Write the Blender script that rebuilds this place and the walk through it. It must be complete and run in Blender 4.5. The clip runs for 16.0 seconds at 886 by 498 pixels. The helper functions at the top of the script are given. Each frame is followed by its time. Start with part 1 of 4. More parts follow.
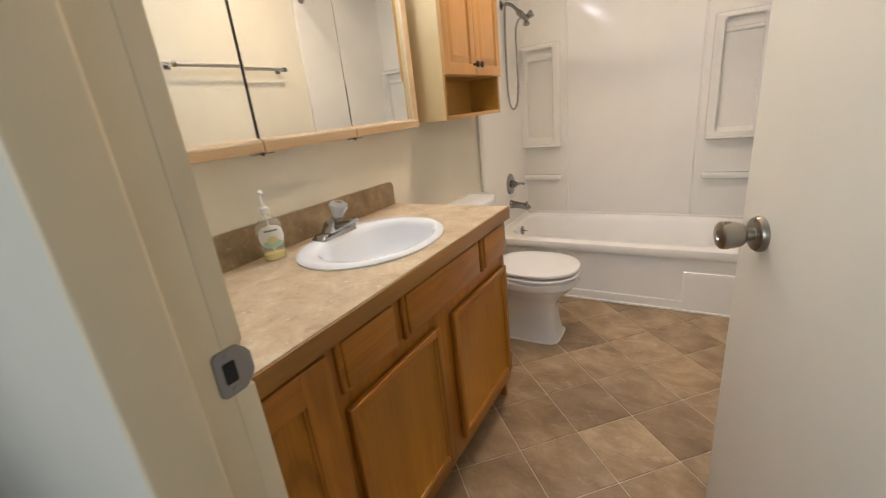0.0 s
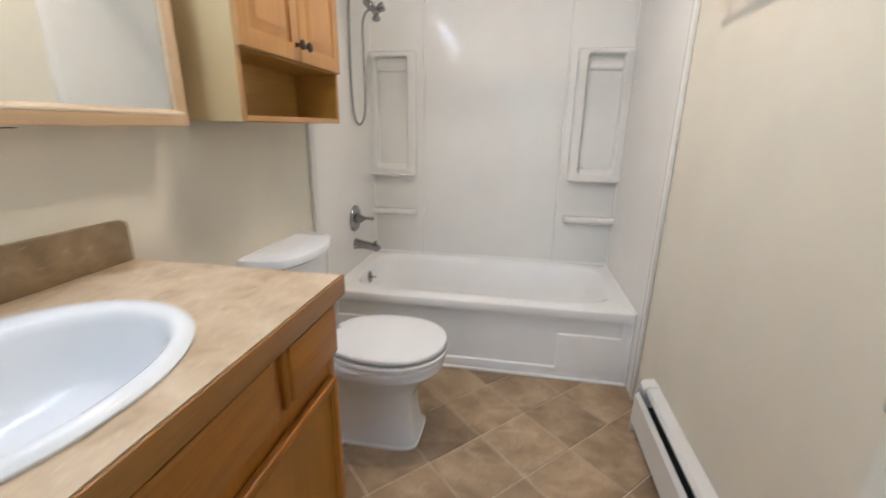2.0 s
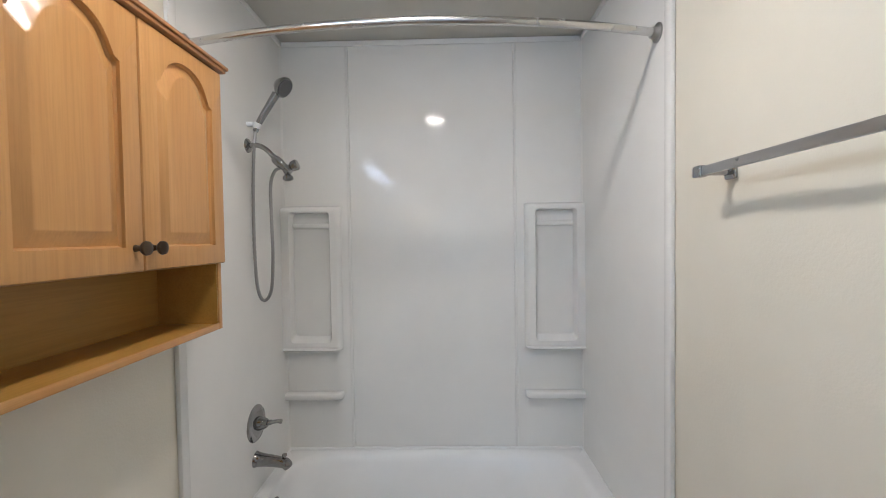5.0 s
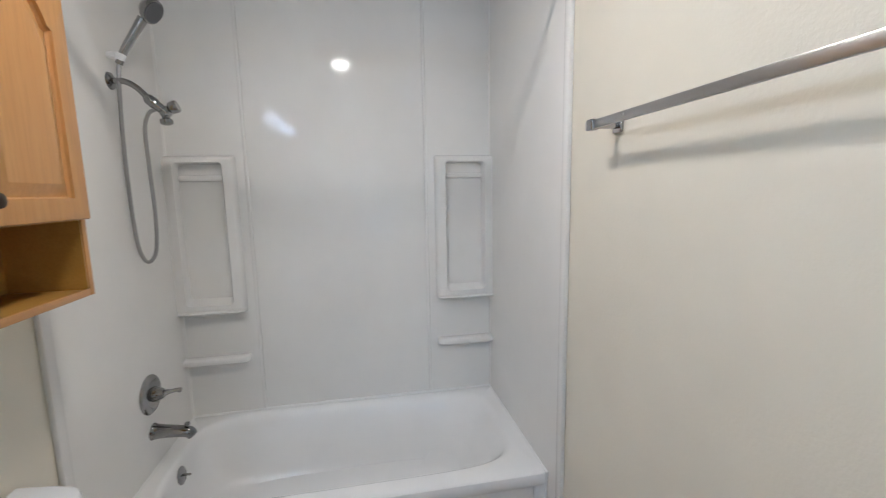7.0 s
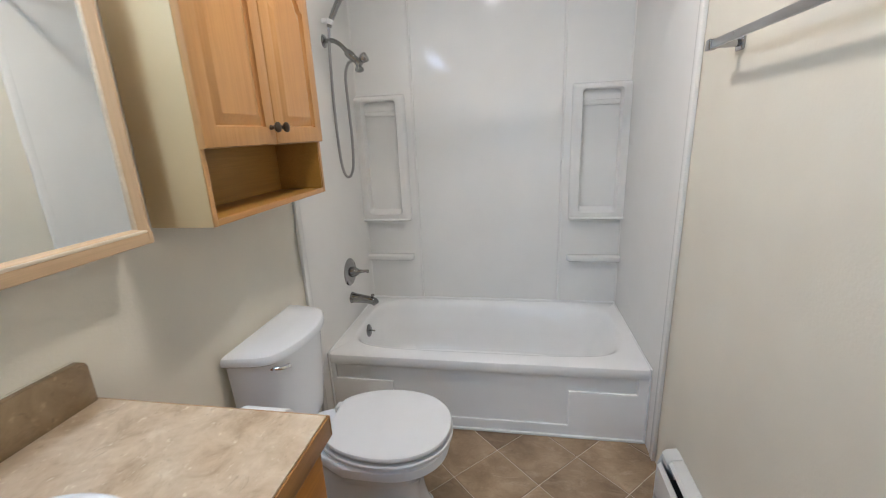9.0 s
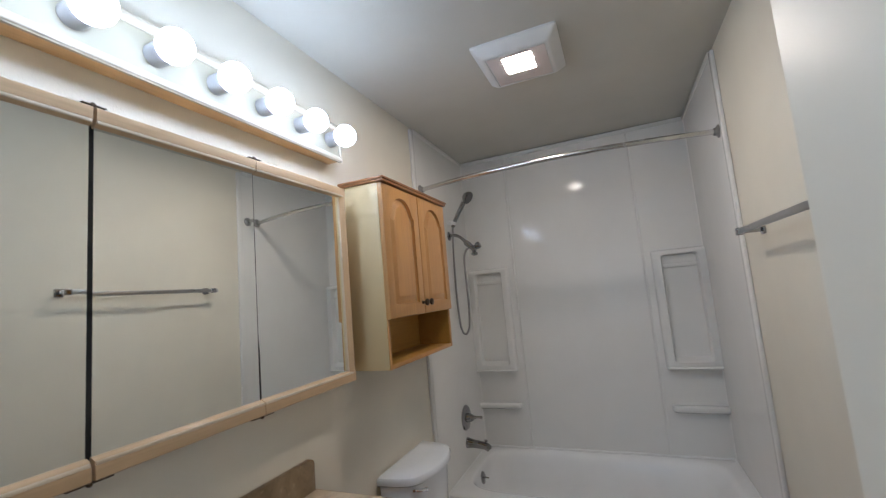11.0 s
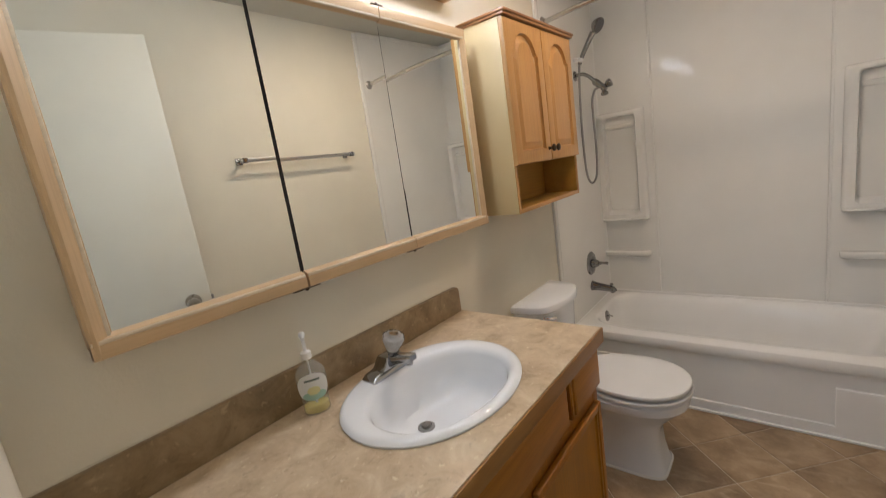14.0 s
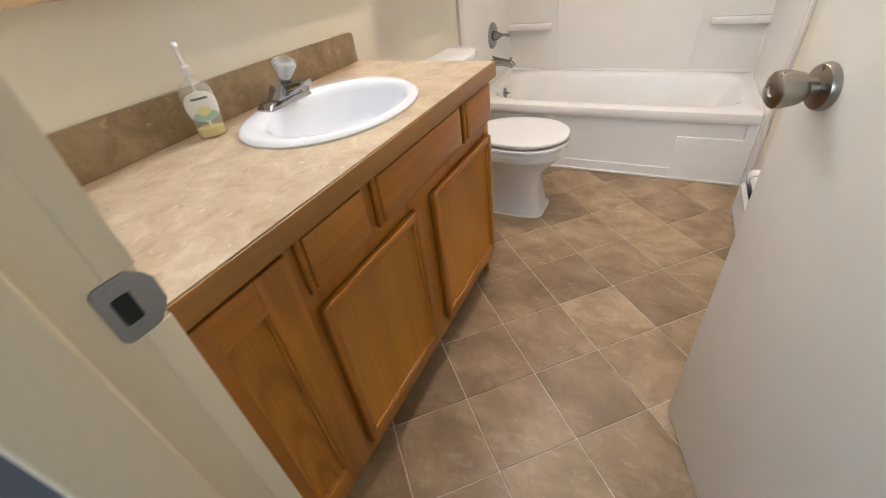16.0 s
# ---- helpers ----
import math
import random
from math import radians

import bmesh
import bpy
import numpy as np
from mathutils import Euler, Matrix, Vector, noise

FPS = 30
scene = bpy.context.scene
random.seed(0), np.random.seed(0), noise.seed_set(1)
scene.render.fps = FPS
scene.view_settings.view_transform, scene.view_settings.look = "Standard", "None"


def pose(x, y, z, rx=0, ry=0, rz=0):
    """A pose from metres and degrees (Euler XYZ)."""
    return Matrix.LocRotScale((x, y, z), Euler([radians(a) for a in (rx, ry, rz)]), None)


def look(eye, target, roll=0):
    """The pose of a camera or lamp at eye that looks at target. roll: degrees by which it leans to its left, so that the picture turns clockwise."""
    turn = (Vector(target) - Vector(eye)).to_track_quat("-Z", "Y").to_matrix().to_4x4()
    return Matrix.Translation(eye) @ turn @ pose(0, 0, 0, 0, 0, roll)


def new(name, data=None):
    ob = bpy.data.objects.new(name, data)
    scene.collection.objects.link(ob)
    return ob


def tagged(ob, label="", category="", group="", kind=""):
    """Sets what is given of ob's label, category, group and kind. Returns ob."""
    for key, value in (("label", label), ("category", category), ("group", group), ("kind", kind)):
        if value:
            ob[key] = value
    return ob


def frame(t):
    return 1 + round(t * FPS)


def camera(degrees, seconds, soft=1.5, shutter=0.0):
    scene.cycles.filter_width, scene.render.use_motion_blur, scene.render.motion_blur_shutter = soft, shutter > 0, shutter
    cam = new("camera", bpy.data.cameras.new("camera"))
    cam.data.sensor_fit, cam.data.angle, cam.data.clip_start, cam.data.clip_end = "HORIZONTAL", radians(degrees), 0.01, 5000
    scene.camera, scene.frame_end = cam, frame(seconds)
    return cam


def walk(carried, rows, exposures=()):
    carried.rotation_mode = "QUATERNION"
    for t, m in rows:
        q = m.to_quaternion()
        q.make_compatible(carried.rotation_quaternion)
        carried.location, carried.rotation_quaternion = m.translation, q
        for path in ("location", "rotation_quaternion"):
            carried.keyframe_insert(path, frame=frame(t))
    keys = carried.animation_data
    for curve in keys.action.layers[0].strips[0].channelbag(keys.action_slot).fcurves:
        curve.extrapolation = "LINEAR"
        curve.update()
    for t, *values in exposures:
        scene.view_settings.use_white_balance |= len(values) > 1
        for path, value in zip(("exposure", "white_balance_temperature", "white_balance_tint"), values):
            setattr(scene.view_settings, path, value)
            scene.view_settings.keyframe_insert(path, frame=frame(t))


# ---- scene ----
cam = camera(94.1, 16.0, soft=1.0, shutter=0.4)
PATH = [
    (0, (1.141, -0.497, 1.249), (0.145, 1.116, 0.611), -6.2),
    (0.5, (1.079, -0.407, 1.181), (0.257, 1.279, 0.488), -3.6),
    (1, (1.045, -0.282, 1.144), (0.244, 1.387, 0.388), -1.8),
    (1.5, (0.996, -0.106, 1.139), (0.337, 1.597, 0.323), -2.9),
    (2, (0.926, 0.146, 1.192), (0.595, 2.036, 0.625), 0.8),
    (2.5, (0.865, 0.39, 1.242), (0.818, 2.326, 0.742), 3.6),
    (3, (0.894, 0.586, 1.28), (0.936, 2.415, 0.471), 3.9),
    (3.5, (0.886, 0.67, 1.368), (0.94, 2.568, 0.738), 4.9),
    (4, (0.836, 0.652, 1.407), (0.883, 2.641, 1.209), 1.1),
    (4.2, (0.841, 0.652, 1.431), (0.768, 2.65, 1.364), -0.7),
    (6.3, (0.861, 0.673, 1.46), (1.234, 2.637, 1.408), -0.3),
    (6.5, (0.869, 0.671, 1.457), (1.321, 2.616, 1.342), 0.1),
    (7, (0.867, 0.665, 1.441), (1.235, 2.612, 1.165), -1.1),
    (7.5, (0.845, 0.636, 1.446), (0.924, 2.615, 1.166), -3.7),
    (8, (0.852, 0.562, 1.43), (0.744, 2.523, 1.053), -3.6),
    (8.5, (0.904, 0.436, 1.408), (0.615, 2.337, 0.856), -3.7),
    (8.7, (0.91, 0.394, 1.405), (0.601, 2.286, 0.836), -3.2),
    (10.8, (1.01, -0.168, 1.449), (0.298, 1.695, 1.598), -4.0),
    (11, (1.006, -0.171, 1.467), (0.25, 1.668, 1.685), -5.1),
    (11.5, (1.008, -0.182, 1.471), (0.078, 1.571, 1.719), -6.9),
    (12, (0.997, -0.195, 1.479), (-0.083, 1.473, 1.699), -7.8),
    (12.5, (0.996, -0.198, 1.476), (-0.203, 1.382, 1.732), -8.7),
    (13, (0.988, -0.205, 1.473), (-0.28, 1.341, 1.532), -9.2),
    (13.5, (0.984, -0.216, 1.465), (-0.308, 1.296, 1.251), -8.9),
    (14, (0.986, -0.235, 1.416), (-0.286, 1.263, 1.044), -8.7),
    (14.5, (1.001, -0.257, 1.339), (-0.213, 1.246, 0.822), -10.1),
    (15, (1.009, -0.252, 1.255), (-0.024, 1.279, 0.488), -11.1),
    (15.3, (1.008, -0.248, 1.225), (0.152, 1.244, 0.205), -10.5),
    (15.5, (1.037, -0.277, 1.203), (0.262, 1.179, 0.071), -9.1),
    (16, (1.058, -0.369, 1.199), (0.243, 1.013, 0.005), -7.6),
]
EXPOSURES = [
    (0.0, 1.86, 7700, 16),
    (0.5, 1.91, 6900, 14),
    (1.0, 1.98, 6750, 13),
    (1.5, 2.03, 6700, 13),
    (2.5, 1.76, 6030, 10),
    (3.5, 1.83, 5930, 11),
    (4.0, 1.68, 5930, 10),
    (6.5, 1.53, 5830, 10),
    (7.0, 1.58, 5830, 10),
    (8.7, 1.73, 5930, 10),
    (10.8, 0.98, 5950, 11),
    (11.6, 0.75, 6500, 13),
    (12.5, 0.62, 7150, 14),
    (13.0, 0.70, 7350, 15),
    (13.5, 0.98, 7350, 15),
    (14.0, 1.25, 7250, 15),
    (14.5, 1.58, 6970, 14),
    (15.0, 1.79, 6920, 14),
    (16.0, 2.21, 6920, 14),
]
walk(cam, [(t, look(eye, target, roll)) for t, eye, target, roll in PATH], EXPOSURES)


# ---- world and lights ----
world = bpy.data.worlds.new("daylight")
scene.world = world
world.use_nodes = True
sky = world.node_tree.nodes.new("ShaderNodeTexSky")
sky.sky_type, sky.sun_disc, sky.sun_elevation, sky.sun_rotation = "NISHITA", False, radians(35), radians(60)
world.node_tree.links.new(sky.outputs[0], world.node_tree.nodes["Background"].inputs[0])
world.node_tree.nodes["Background"].inputs[1].default_value = 0.08
BULB_STRENGTH, FAN_STRENGTH = 11.0, 72.0

hall_light = new("hall_window_light", bpy.data.lights.new("hall_window_light", "AREA"))
hall_light.data.shape, hall_light.data.size, hall_light.data.size_y = "RECTANGLE", 1.3, 1.15
hall_light.data.energy, hall_light.data.color = 3.5, (0.63, 0.80, 1.0)
hall_light.matrix_world = look((0.74, -1.93, 1.45), (0.74, 0.0, 1.45))


# ---- materials ----
def material(name, base, rough=0.5, metal=0.0, coat=0.0):
    m = bpy.data.materials.new(name)
    m.use_nodes = True
    nt = m.node_tree
    p = nt.nodes["Principled BSDF"]
    p.inputs["Base Color"].default_value = (*base, 1)
    p.inputs["Roughness"].default_value = rough
    p.inputs["Metallic"].default_value = metal
    p.inputs["Coat Weight"].default_value = coat
    p.inputs["Coat Roughness"].default_value = 0.08
    return m, nt, p


def node(nt, kind, **values):
    n = nt.nodes.new(kind)
    for key, value in values.items():
        n.inputs[key.replace("_", " ")].default_value = value
    return n


def coords(nt, scale=(1, 1, 1), turn=(0, 0, 0)):
    t = nt.nodes.new("ShaderNodeTexCoord")
    mp = nt.nodes.new("ShaderNodeMapping")
    mp.inputs["Scale"].default_value = scale
    mp.inputs["Rotation"].default_value = turn
    nt.links.new(t.outputs["Object"], mp.inputs["Vector"])
    return mp.outputs["Vector"]


def noise_tex(nt, vec, scale, detail=4.0, rough=0.55, distort=0.0):
    n = node(nt, "ShaderNodeTexNoise", Scale=scale, Detail=detail, Roughness=rough, Distortion=distort)
    nt.links.new(vec, n.inputs["Vector"])
    return n.outputs["Fac"]


def ramp(nt, fac, stops):
    r = nt.nodes.new("ShaderNodeValToRGB")
    e = r.color_ramp.elements
    while len(e) < len(stops):
        e.new(0.5)
    for el, (pos, col) in zip(e, stops):
        el.position, el.color = pos, (*col, 1)
    nt.links.new(fac, r.inputs["Fac"])
    return r.outputs["Color"]


def mix(nt, fac, a, b, mode="MIX"):
    m = nt.nodes.new("ShaderNodeMix")
    m.data_type, m.blend_type = "RGBA", mode
    for sock, value in ((m.inputs[0], fac), (m.inputs[6], a), (m.inputs[7], b)):
        if isinstance(value, (int, float)):
            sock.default_value = value
        elif isinstance(value, tuple):
            sock.default_value = (*value, 1)
        else:
            nt.links.new(value, sock)
    return m.outputs[2]


def bump(nt, p, height, strength, distance):
    b = node(nt, "ShaderNodeBump", Strength=strength, Distance=distance)
    nt.links.new(height, b.inputs["Height"])
    nt.links.new(b.outputs["Normal"], p.inputs["Normal"])


def rough_from(nt, p, fac, low, high):
    r = node(nt, "ShaderNodeMapRange", To_Min=low, To_Max=high)
    nt.links.new(fac, r.inputs["Value"])
    nt.links.new(r.outputs["Result"], p.inputs["Roughness"])


def paint(name, base, rough, grain=150.0, relief=0.25):
    m, nt, p = material(name, base, rough)
    v = coords(nt)
    big = noise_tex(nt, v, 2.2, 3.0)
    fine = noise_tex(nt, v, grain, 3.0, 0.6)
    dark = tuple(c * 0.93 for c in base)
    nt.links.new(ramp(nt, big, [(0.35, dark), (0.65, base)]), p.inputs["Base Color"])
    bump(nt, p, fine, relief, 0.002)
    rough_from(nt, p, big, rough - 0.06, rough + 0.08)
    return m


def glossy_white(name, base, rough, wave=0.05, waves=3.0):
    m, nt, p = material(name, base, rough)
    v = coords(nt)
    big = noise_tex(nt, v, 4.0, 4.0)
    nt.links.new(ramp(nt, big, [(0.3, tuple(c * 0.965 for c in base)), (0.6, base)]), p.inputs["Base Color"])
    bump(nt, p, noise_tex(nt, v, waves, 2.0), wave, 0.02)
    rough_from(nt, p, noise_tex(nt, v, 9.0, 3.0), rough * 0.8, rough * 1.3)
    return m


def acrylic(name, base, rough):
    """Moulded acrylic: a soft gloss with slow waves and a fine pebble."""
    m, nt, p = material(name, base, rough)
    v = coords(nt)
    big = noise_tex(nt, v, 3.0, 4.0)
    nt.links.new(ramp(nt, big, [(0.3, tuple(c * 0.955 for c in base)), (0.65, base)]), p.inputs["Base Color"])
    p.inputs["Specular IOR Level"].default_value = 0.14
    waves = mix(nt, 0.17, noise_tex(nt, v, 2.6, 2.0), noise_tex(nt, v, 26.0, 3.0, 0.6))
    bump(nt, p, waves, 0.045, 0.02)
    rough_from(nt, p, noise_tex(nt, v, 7.0, 4.0), rough * 0.7, rough * 1.5)
    return m


def wood(name, dark, light, grain="z", rough=0.38, coat=0.15):
    m, nt, p = material(name, light, rough, 0.0, coat)
    stretch = {"x": (1.6, 22, 22), "y": (22, 1.6, 22), "z": (22, 22, 1.6)}[grain]
    fine_s = {"x": (6, 160, 160), "y": (160, 6, 160), "z": (160, 160, 6)}[grain]
    info = nt.nodes.new("ShaderNodeObjectInfo")
    shift = nt.nodes.new("ShaderNodeVectorMath")
    shift.operation = "ADD"
    scale = nt.nodes.new("ShaderNodeMath")
    scale.operation = "MULTIPLY"
    scale.inputs[1].default_value = 7.0
    nt.links.new(info.outputs["Random"], scale.inputs[0])
    nt.links.new(coords(nt, stretch), shift.inputs[0])
    nt.links.new(scale.outputs[0], shift.inputs[1])
    broad = noise_tex(nt, shift.outputs[0], 0.55, 6.0, 0.62, 1.1)
    pores = noise_tex(nt, coords(nt, fine_s), 1.0, 3.0, 0.6)
    blotch = noise_tex(nt, coords(nt), 5.0, 3.0)
    mid = tuple((a + b) / 2 for a, b in zip(dark, light))
    col = ramp(nt, broad, [(0.34, dark), (0.5, mid), (0.66, light)])
    col = mix(nt, ramp(nt, pores, [(0.40, (0.20, 0.20, 0.20)), (0.54, (0, 0, 0))]), col, tuple(c * 0.55 for c in dark))
    col = mix(nt, 0.22, col, ramp(nt, blotch, [(0.3, dark), (0.7, light)]))
    nt.links.new(col, p.inputs["Base Color"])
    bump(nt, p, pores, 0.12, 0.001)
    rough_from(nt, p, broad, rough - 0.05, rough + 0.1)
    return m


def flat_sawn(name, dark, light, shift):
    """Flat-sawn oak: long pointed arches of grain."""
    m, nt, p = material(name, light, 0.38, 0.0, 0.15)
    t = nt.nodes.new("ShaderNodeTexCoord")
    mp = nt.nodes.new("ShaderNodeMapping")
    mp.inputs["Location"].default_value = (0, shift[1] * 9.0, shift[2] * 1.3)
    mp.inputs["Scale"].default_value = (0, 9.0, 1.3)
    nt.links.new(t.outputs["Object"], mp.inputs["Vector"])
    rings = node(nt, "ShaderNodeTexWave", Scale=1.5, Distortion=2.2, Detail=3.0, Detail_Scale=1.4)
    rings.wave_type, rings.rings_direction = "RINGS", "SPHERICAL"
    nt.links.new(mp.outputs["Vector"], rings.inputs["Vector"])
    pores = noise_tex(nt, coords(nt, (160, 160, 6)), 1.0, 3.0, 0.6)
    blotch = noise_tex(nt, coords(nt), 6.0, 3.0)
    col = ramp(nt, rings.outputs["Fac"], [(0.05, dark), (0.35, tuple((a + 2 * b) / 3 for a, b in zip(dark, light))), (0.9, light)])
    col = mix(nt, 0.45, col, ramp(nt, blotch, [(0.3, dark), (0.7, light)]))
    col = mix(nt, ramp(nt, pores, [(0.40, (0.2, 0.2, 0.2)), (0.54, (0, 0, 0))]), col, tuple(c * 0.55 for c in dark))
    nt.links.new(col, p.inputs["Base Color"])
    bump(nt, p, pores, 0.12, 0.001)
    rough_from(nt, p, blotch, 0.33, 0.46)
    return m


def mottled(name, stops, scale, rough, veins=None, grain=60.0):
    m, nt, p = material(name, stops[0], rough)
    v = coords(nt)
    a = noise_tex(nt, v, scale, 7.0, 0.62, 0.6)
    n = len(stops)
    col = ramp(nt, a, [(0.30 + 0.4 * i / (n - 1), c) for i, c in enumerate(stops)])
    b = noise_tex(nt, v, grain, 4.0, 0.6)
    col = mix(nt, 0.10, col, ramp(nt, b, [(0.35, stops[0]), (0.65, stops[-1])]))
    if veins:
        warp = noise_tex(nt, coords(nt, (1, 0.6, 1), (0, 0, 0.6)), scale * 1.9, 6.0, 0.65, 0.8)
        col = mix(nt, ramp(nt, warp, [(0.60, (0, 0, 0)), (0.70, (0.45, 0.45, 0.45))]), col, veins)
    fleck = noise_tex(nt, coords(nt, (1, 0.9, 1), (0, 0, 0.9)), scale * 4.6, 3.0, 0.55, 0.3)
    col = mix(nt, ramp(nt, fleck, [(0.63, (0, 0, 0)), (0.72, (0.6, 0.6, 0.6))]), col, tuple(min(0.85, c * 1.22) for c in stops[-1]))
    speck = noise_tex(nt, v, scale * 5.5, 3.0, 0.55, 0.4)
    col = mix(nt, ramp(nt, speck, [(0.31, (0.28, 0.28, 0.28)), (0.36, (0, 0, 0))]), col, tuple(c * 0.72 for c in stops[0]))
    nt.links.new(col, p.inputs["Base Color"])
    rough_from(nt, p, a, rough - 0.08, rough + 0.08)
    bump(nt, p, b, 0.05, 0.001)
    return m


def tile_stuff():
    """Slate-look vinyl: soft taupe clouds, pale scuffs and thin dark veins."""
    m, nt, p = material("slate_vinyl", (0.22, 0.15, 0.1), 0.42)
    info = nt.nodes.new("ShaderNodeObjectInfo")
    mul = nt.nodes.new("ShaderNodeMath")
    mul.operation = "MULTIPLY"
    mul.inputs[1].default_value = 40.0
    nt.links.new(info.outputs["Random"], mul.inputs[0])

    def shifted(scale, turn):
        add_node = nt.nodes.new("ShaderNodeVectorMath")
        add_node.operation = "ADD"
        nt.links.new(coords(nt, scale, turn), add_node.inputs[0])
        nt.links.new(mul.outputs[0], add_node.inputs[1])
        return add_node.outputs[0]

    v = shifted((1, 1.25, 1), (0, 0, 0.785))
    cloud = noise_tex(nt, v, 5.2, 5.0, 0.55, 0.4)
    scuff = noise_tex(nt, shifted((1, 2.4, 1), (0, 0, 0.5)), 8.5, 7.0, 0.62, 1.2)
    vein = noise_tex(nt, v, 7.0, 6.0, 0.6, 1.6)
    grain = noise_tex(nt, v, 90.0, 3.0, 0.6)
    col = ramp(nt, cloud, [(0.32, (0.225, 0.151, 0.086)), (0.5, (0.355, 0.250, 0.153)), (0.68, (0.47, 0.348, 0.226))])
    col = mix(nt, ramp(nt, scuff, [(0.54, (0, 0, 0)), (0.72, (0.48, 0.48, 0.48))]), col, (0.60, 0.475, 0.35))
    col = mix(nt, ramp(nt, vein, [(0.47, (0, 0, 0)), (0.50, (0.22, 0.22, 0.22)), (0.53, (0, 0, 0))]), col, (0.17, 0.115, 0.075))
    col = mix(nt, 0.12, col, ramp(nt, grain, [(0.3, (0.26, 0.18, 0.12)), (0.7, (0.52, 0.40, 0.29))]))
    tone = ramp(nt, info.outputs["Random"], [(0.0, (0.76, 0.73, 0.71)), (0.45, (0.98, 0.965, 0.95)), (1.0, (1.20, 1.20, 1.18))])
    nt.links.new(mix(nt, 1.0, col, tone, "MULTIPLY"), p.inputs["Base Color"])
    bump(nt, p, scuff, 0.18, 0.002)
    rough_from(nt, p, cloud, 0.34, 0.52)
    return m


def metal(name, base, rough, brushed=0.0):
    m, nt, p = material(name, base, rough, 1.0)
    v = coords(nt)
    rough_from(nt, p, noise_tex(nt, v, 40.0, 4.0), rough * 0.7, rough * 1.4)
    if brushed:
        bump(nt, p, noise_tex(nt, coords(nt, (30, 30, 900)), 1.0, 2.0), brushed, 0.0004)
    return m


def clear(name, base, rough, ior):
    m, nt, p = material(name, base, rough)
    p.inputs["Transmission Weight"].default_value = 1.0
    p.inputs["IOR"].default_value = ior
    return m


def thin_plastic(name):
    """Thin clear plastic: mostly see-through, with a gloss."""
    m, nt, p = material(name, (0.88, 0.90, 0.88), 0.08)
    see = nt.nodes.new("ShaderNodeBsdfTransparent")
    see.inputs["Color"].default_value = (0.95, 0.96, 0.94, 1)
    both = nt.nodes.new("ShaderNodeMixShader")
    both.inputs["Fac"].default_value = 0.22
    nt.links.new(see.outputs[0], both.inputs[1])
    nt.links.new(p.outputs[0], both.inputs[2])
    nt.links.new(both.outputs[0], nt.nodes["Material Output"].inputs["Surface"])
    return m


def glow(name, color, strength):
    m, nt, p = material(name, (0.9, 0.9, 0.9), 0.3)
    p.inputs["Emission Color"].default_value = (*color, 1)
    p.inputs["Emission Strength"].default_value = strength
    return m


def carpet_stuff():
    m, nt, p = material("grey_carpet", (0.16, 0.17, 0.19), 0.95)
    v = coords(nt)
    f = noise_tex(nt, v, 260.0, 4.0, 0.7)
    nt.links.new(ramp(nt, f, [(0.3, (0.15, 0.155, 0.18)), (0.7, (0.36, 0.37, 0.42))]), p.inputs["Base Color"])
    bump(nt, p, f, 0.8, 0.006)
    return m


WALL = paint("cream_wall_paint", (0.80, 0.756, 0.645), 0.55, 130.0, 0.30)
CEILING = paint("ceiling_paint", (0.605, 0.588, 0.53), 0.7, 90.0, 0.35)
TRIM = paint("cream_trim_paint", (0.82, 0.70, 0.515), 0.38, 60.0, 0.08)
DOORPAINT = paint("door_paint", (0.84, 0.80, 0.70), 0.40, 40.0, 0.08)
ACRYLIC = acrylic("white_acrylic_panel", (0.83, 0.822, 0.795), 0.075)
ENAMEL = glossy_white("white_tub_enamel", (0.90, 0.90, 0.89), 0.16, 0.02)
PORCELAIN = glossy_white("white_porcelain", (0.84, 0.865, 0.90), 0.10, 0.01)
SEAT = glossy_white("white_seat_plastic", (0.82, 0.82, 0.82), 0.22, 0.01)
CAULK = paint("white_caulk", (0.87, 0.87, 0.86), 0.5, 200.0, 0.2)
OAK_V = wood("honey_oak_upright", (0.30, 0.102, 0.008), (0.51, 0.200, 0.023), "z")
OAK_H = wood("honey_oak_along", (0.30, 0.102, 0.008), (0.51, 0.200, 0.023), "y")
OAK_PALE = wood("honey_oak_panel", (0.39, 0.154, 0.013), (0.565, 0.242, 0.029), "z")
OAK_CATHEDRAL = flat_sawn("honey_oak_flat_sawn", (0.36, 0.135, 0.011), (0.57, 0.238, 0.03), (0, 0.469, -0.12))
MAPLE_V = wood("maple_upright", (0.50, 0.25, 0.080), (0.585, 0.322, 0.115), "z", 0.35, 0.2)
MAPLE_H = wood("maple_along", (0.50, 0.25, 0.080), (0.585, 0.322, 0.115), "y", 0.35, 0.2)
CROWN = wood("crown_brown", (0.30, 0.13, 0.05), (0.42, 0.20, 0.08), "y", 0.35, 0.2)
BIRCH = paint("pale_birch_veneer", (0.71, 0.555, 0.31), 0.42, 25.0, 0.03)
# deeper birch with the open shelf's shade put into its colour
BIRCH_SHADED = wood("birch_inside_shaded", (0.40, 0.212, 0.042), (0.49, 0.275, 0.066), "y", 0.45, 0.05)
FRAMEWOOD_V = wood("mirror_maple_upright", (0.595, 0.405, 0.232), (0.63, 0.44, 0.262), "z", 0.38, 0.15)
FRAMEWOOD_H = wood("mirror_maple_along", (0.595, 0.405, 0.232), (0.63, 0.44, 0.262), "y", 0.38, 0.15)
BEAD = wood("pale_bead", (0.70, 0.58, 0.42), (0.78, 0.67, 0.52), "y", 0.35, 0.2)
BARWOOD = wood("light_bar_wood", (0.58, 0.36, 0.17), (0.68, 0.45, 0.24), "y", 0.4, 0.1)
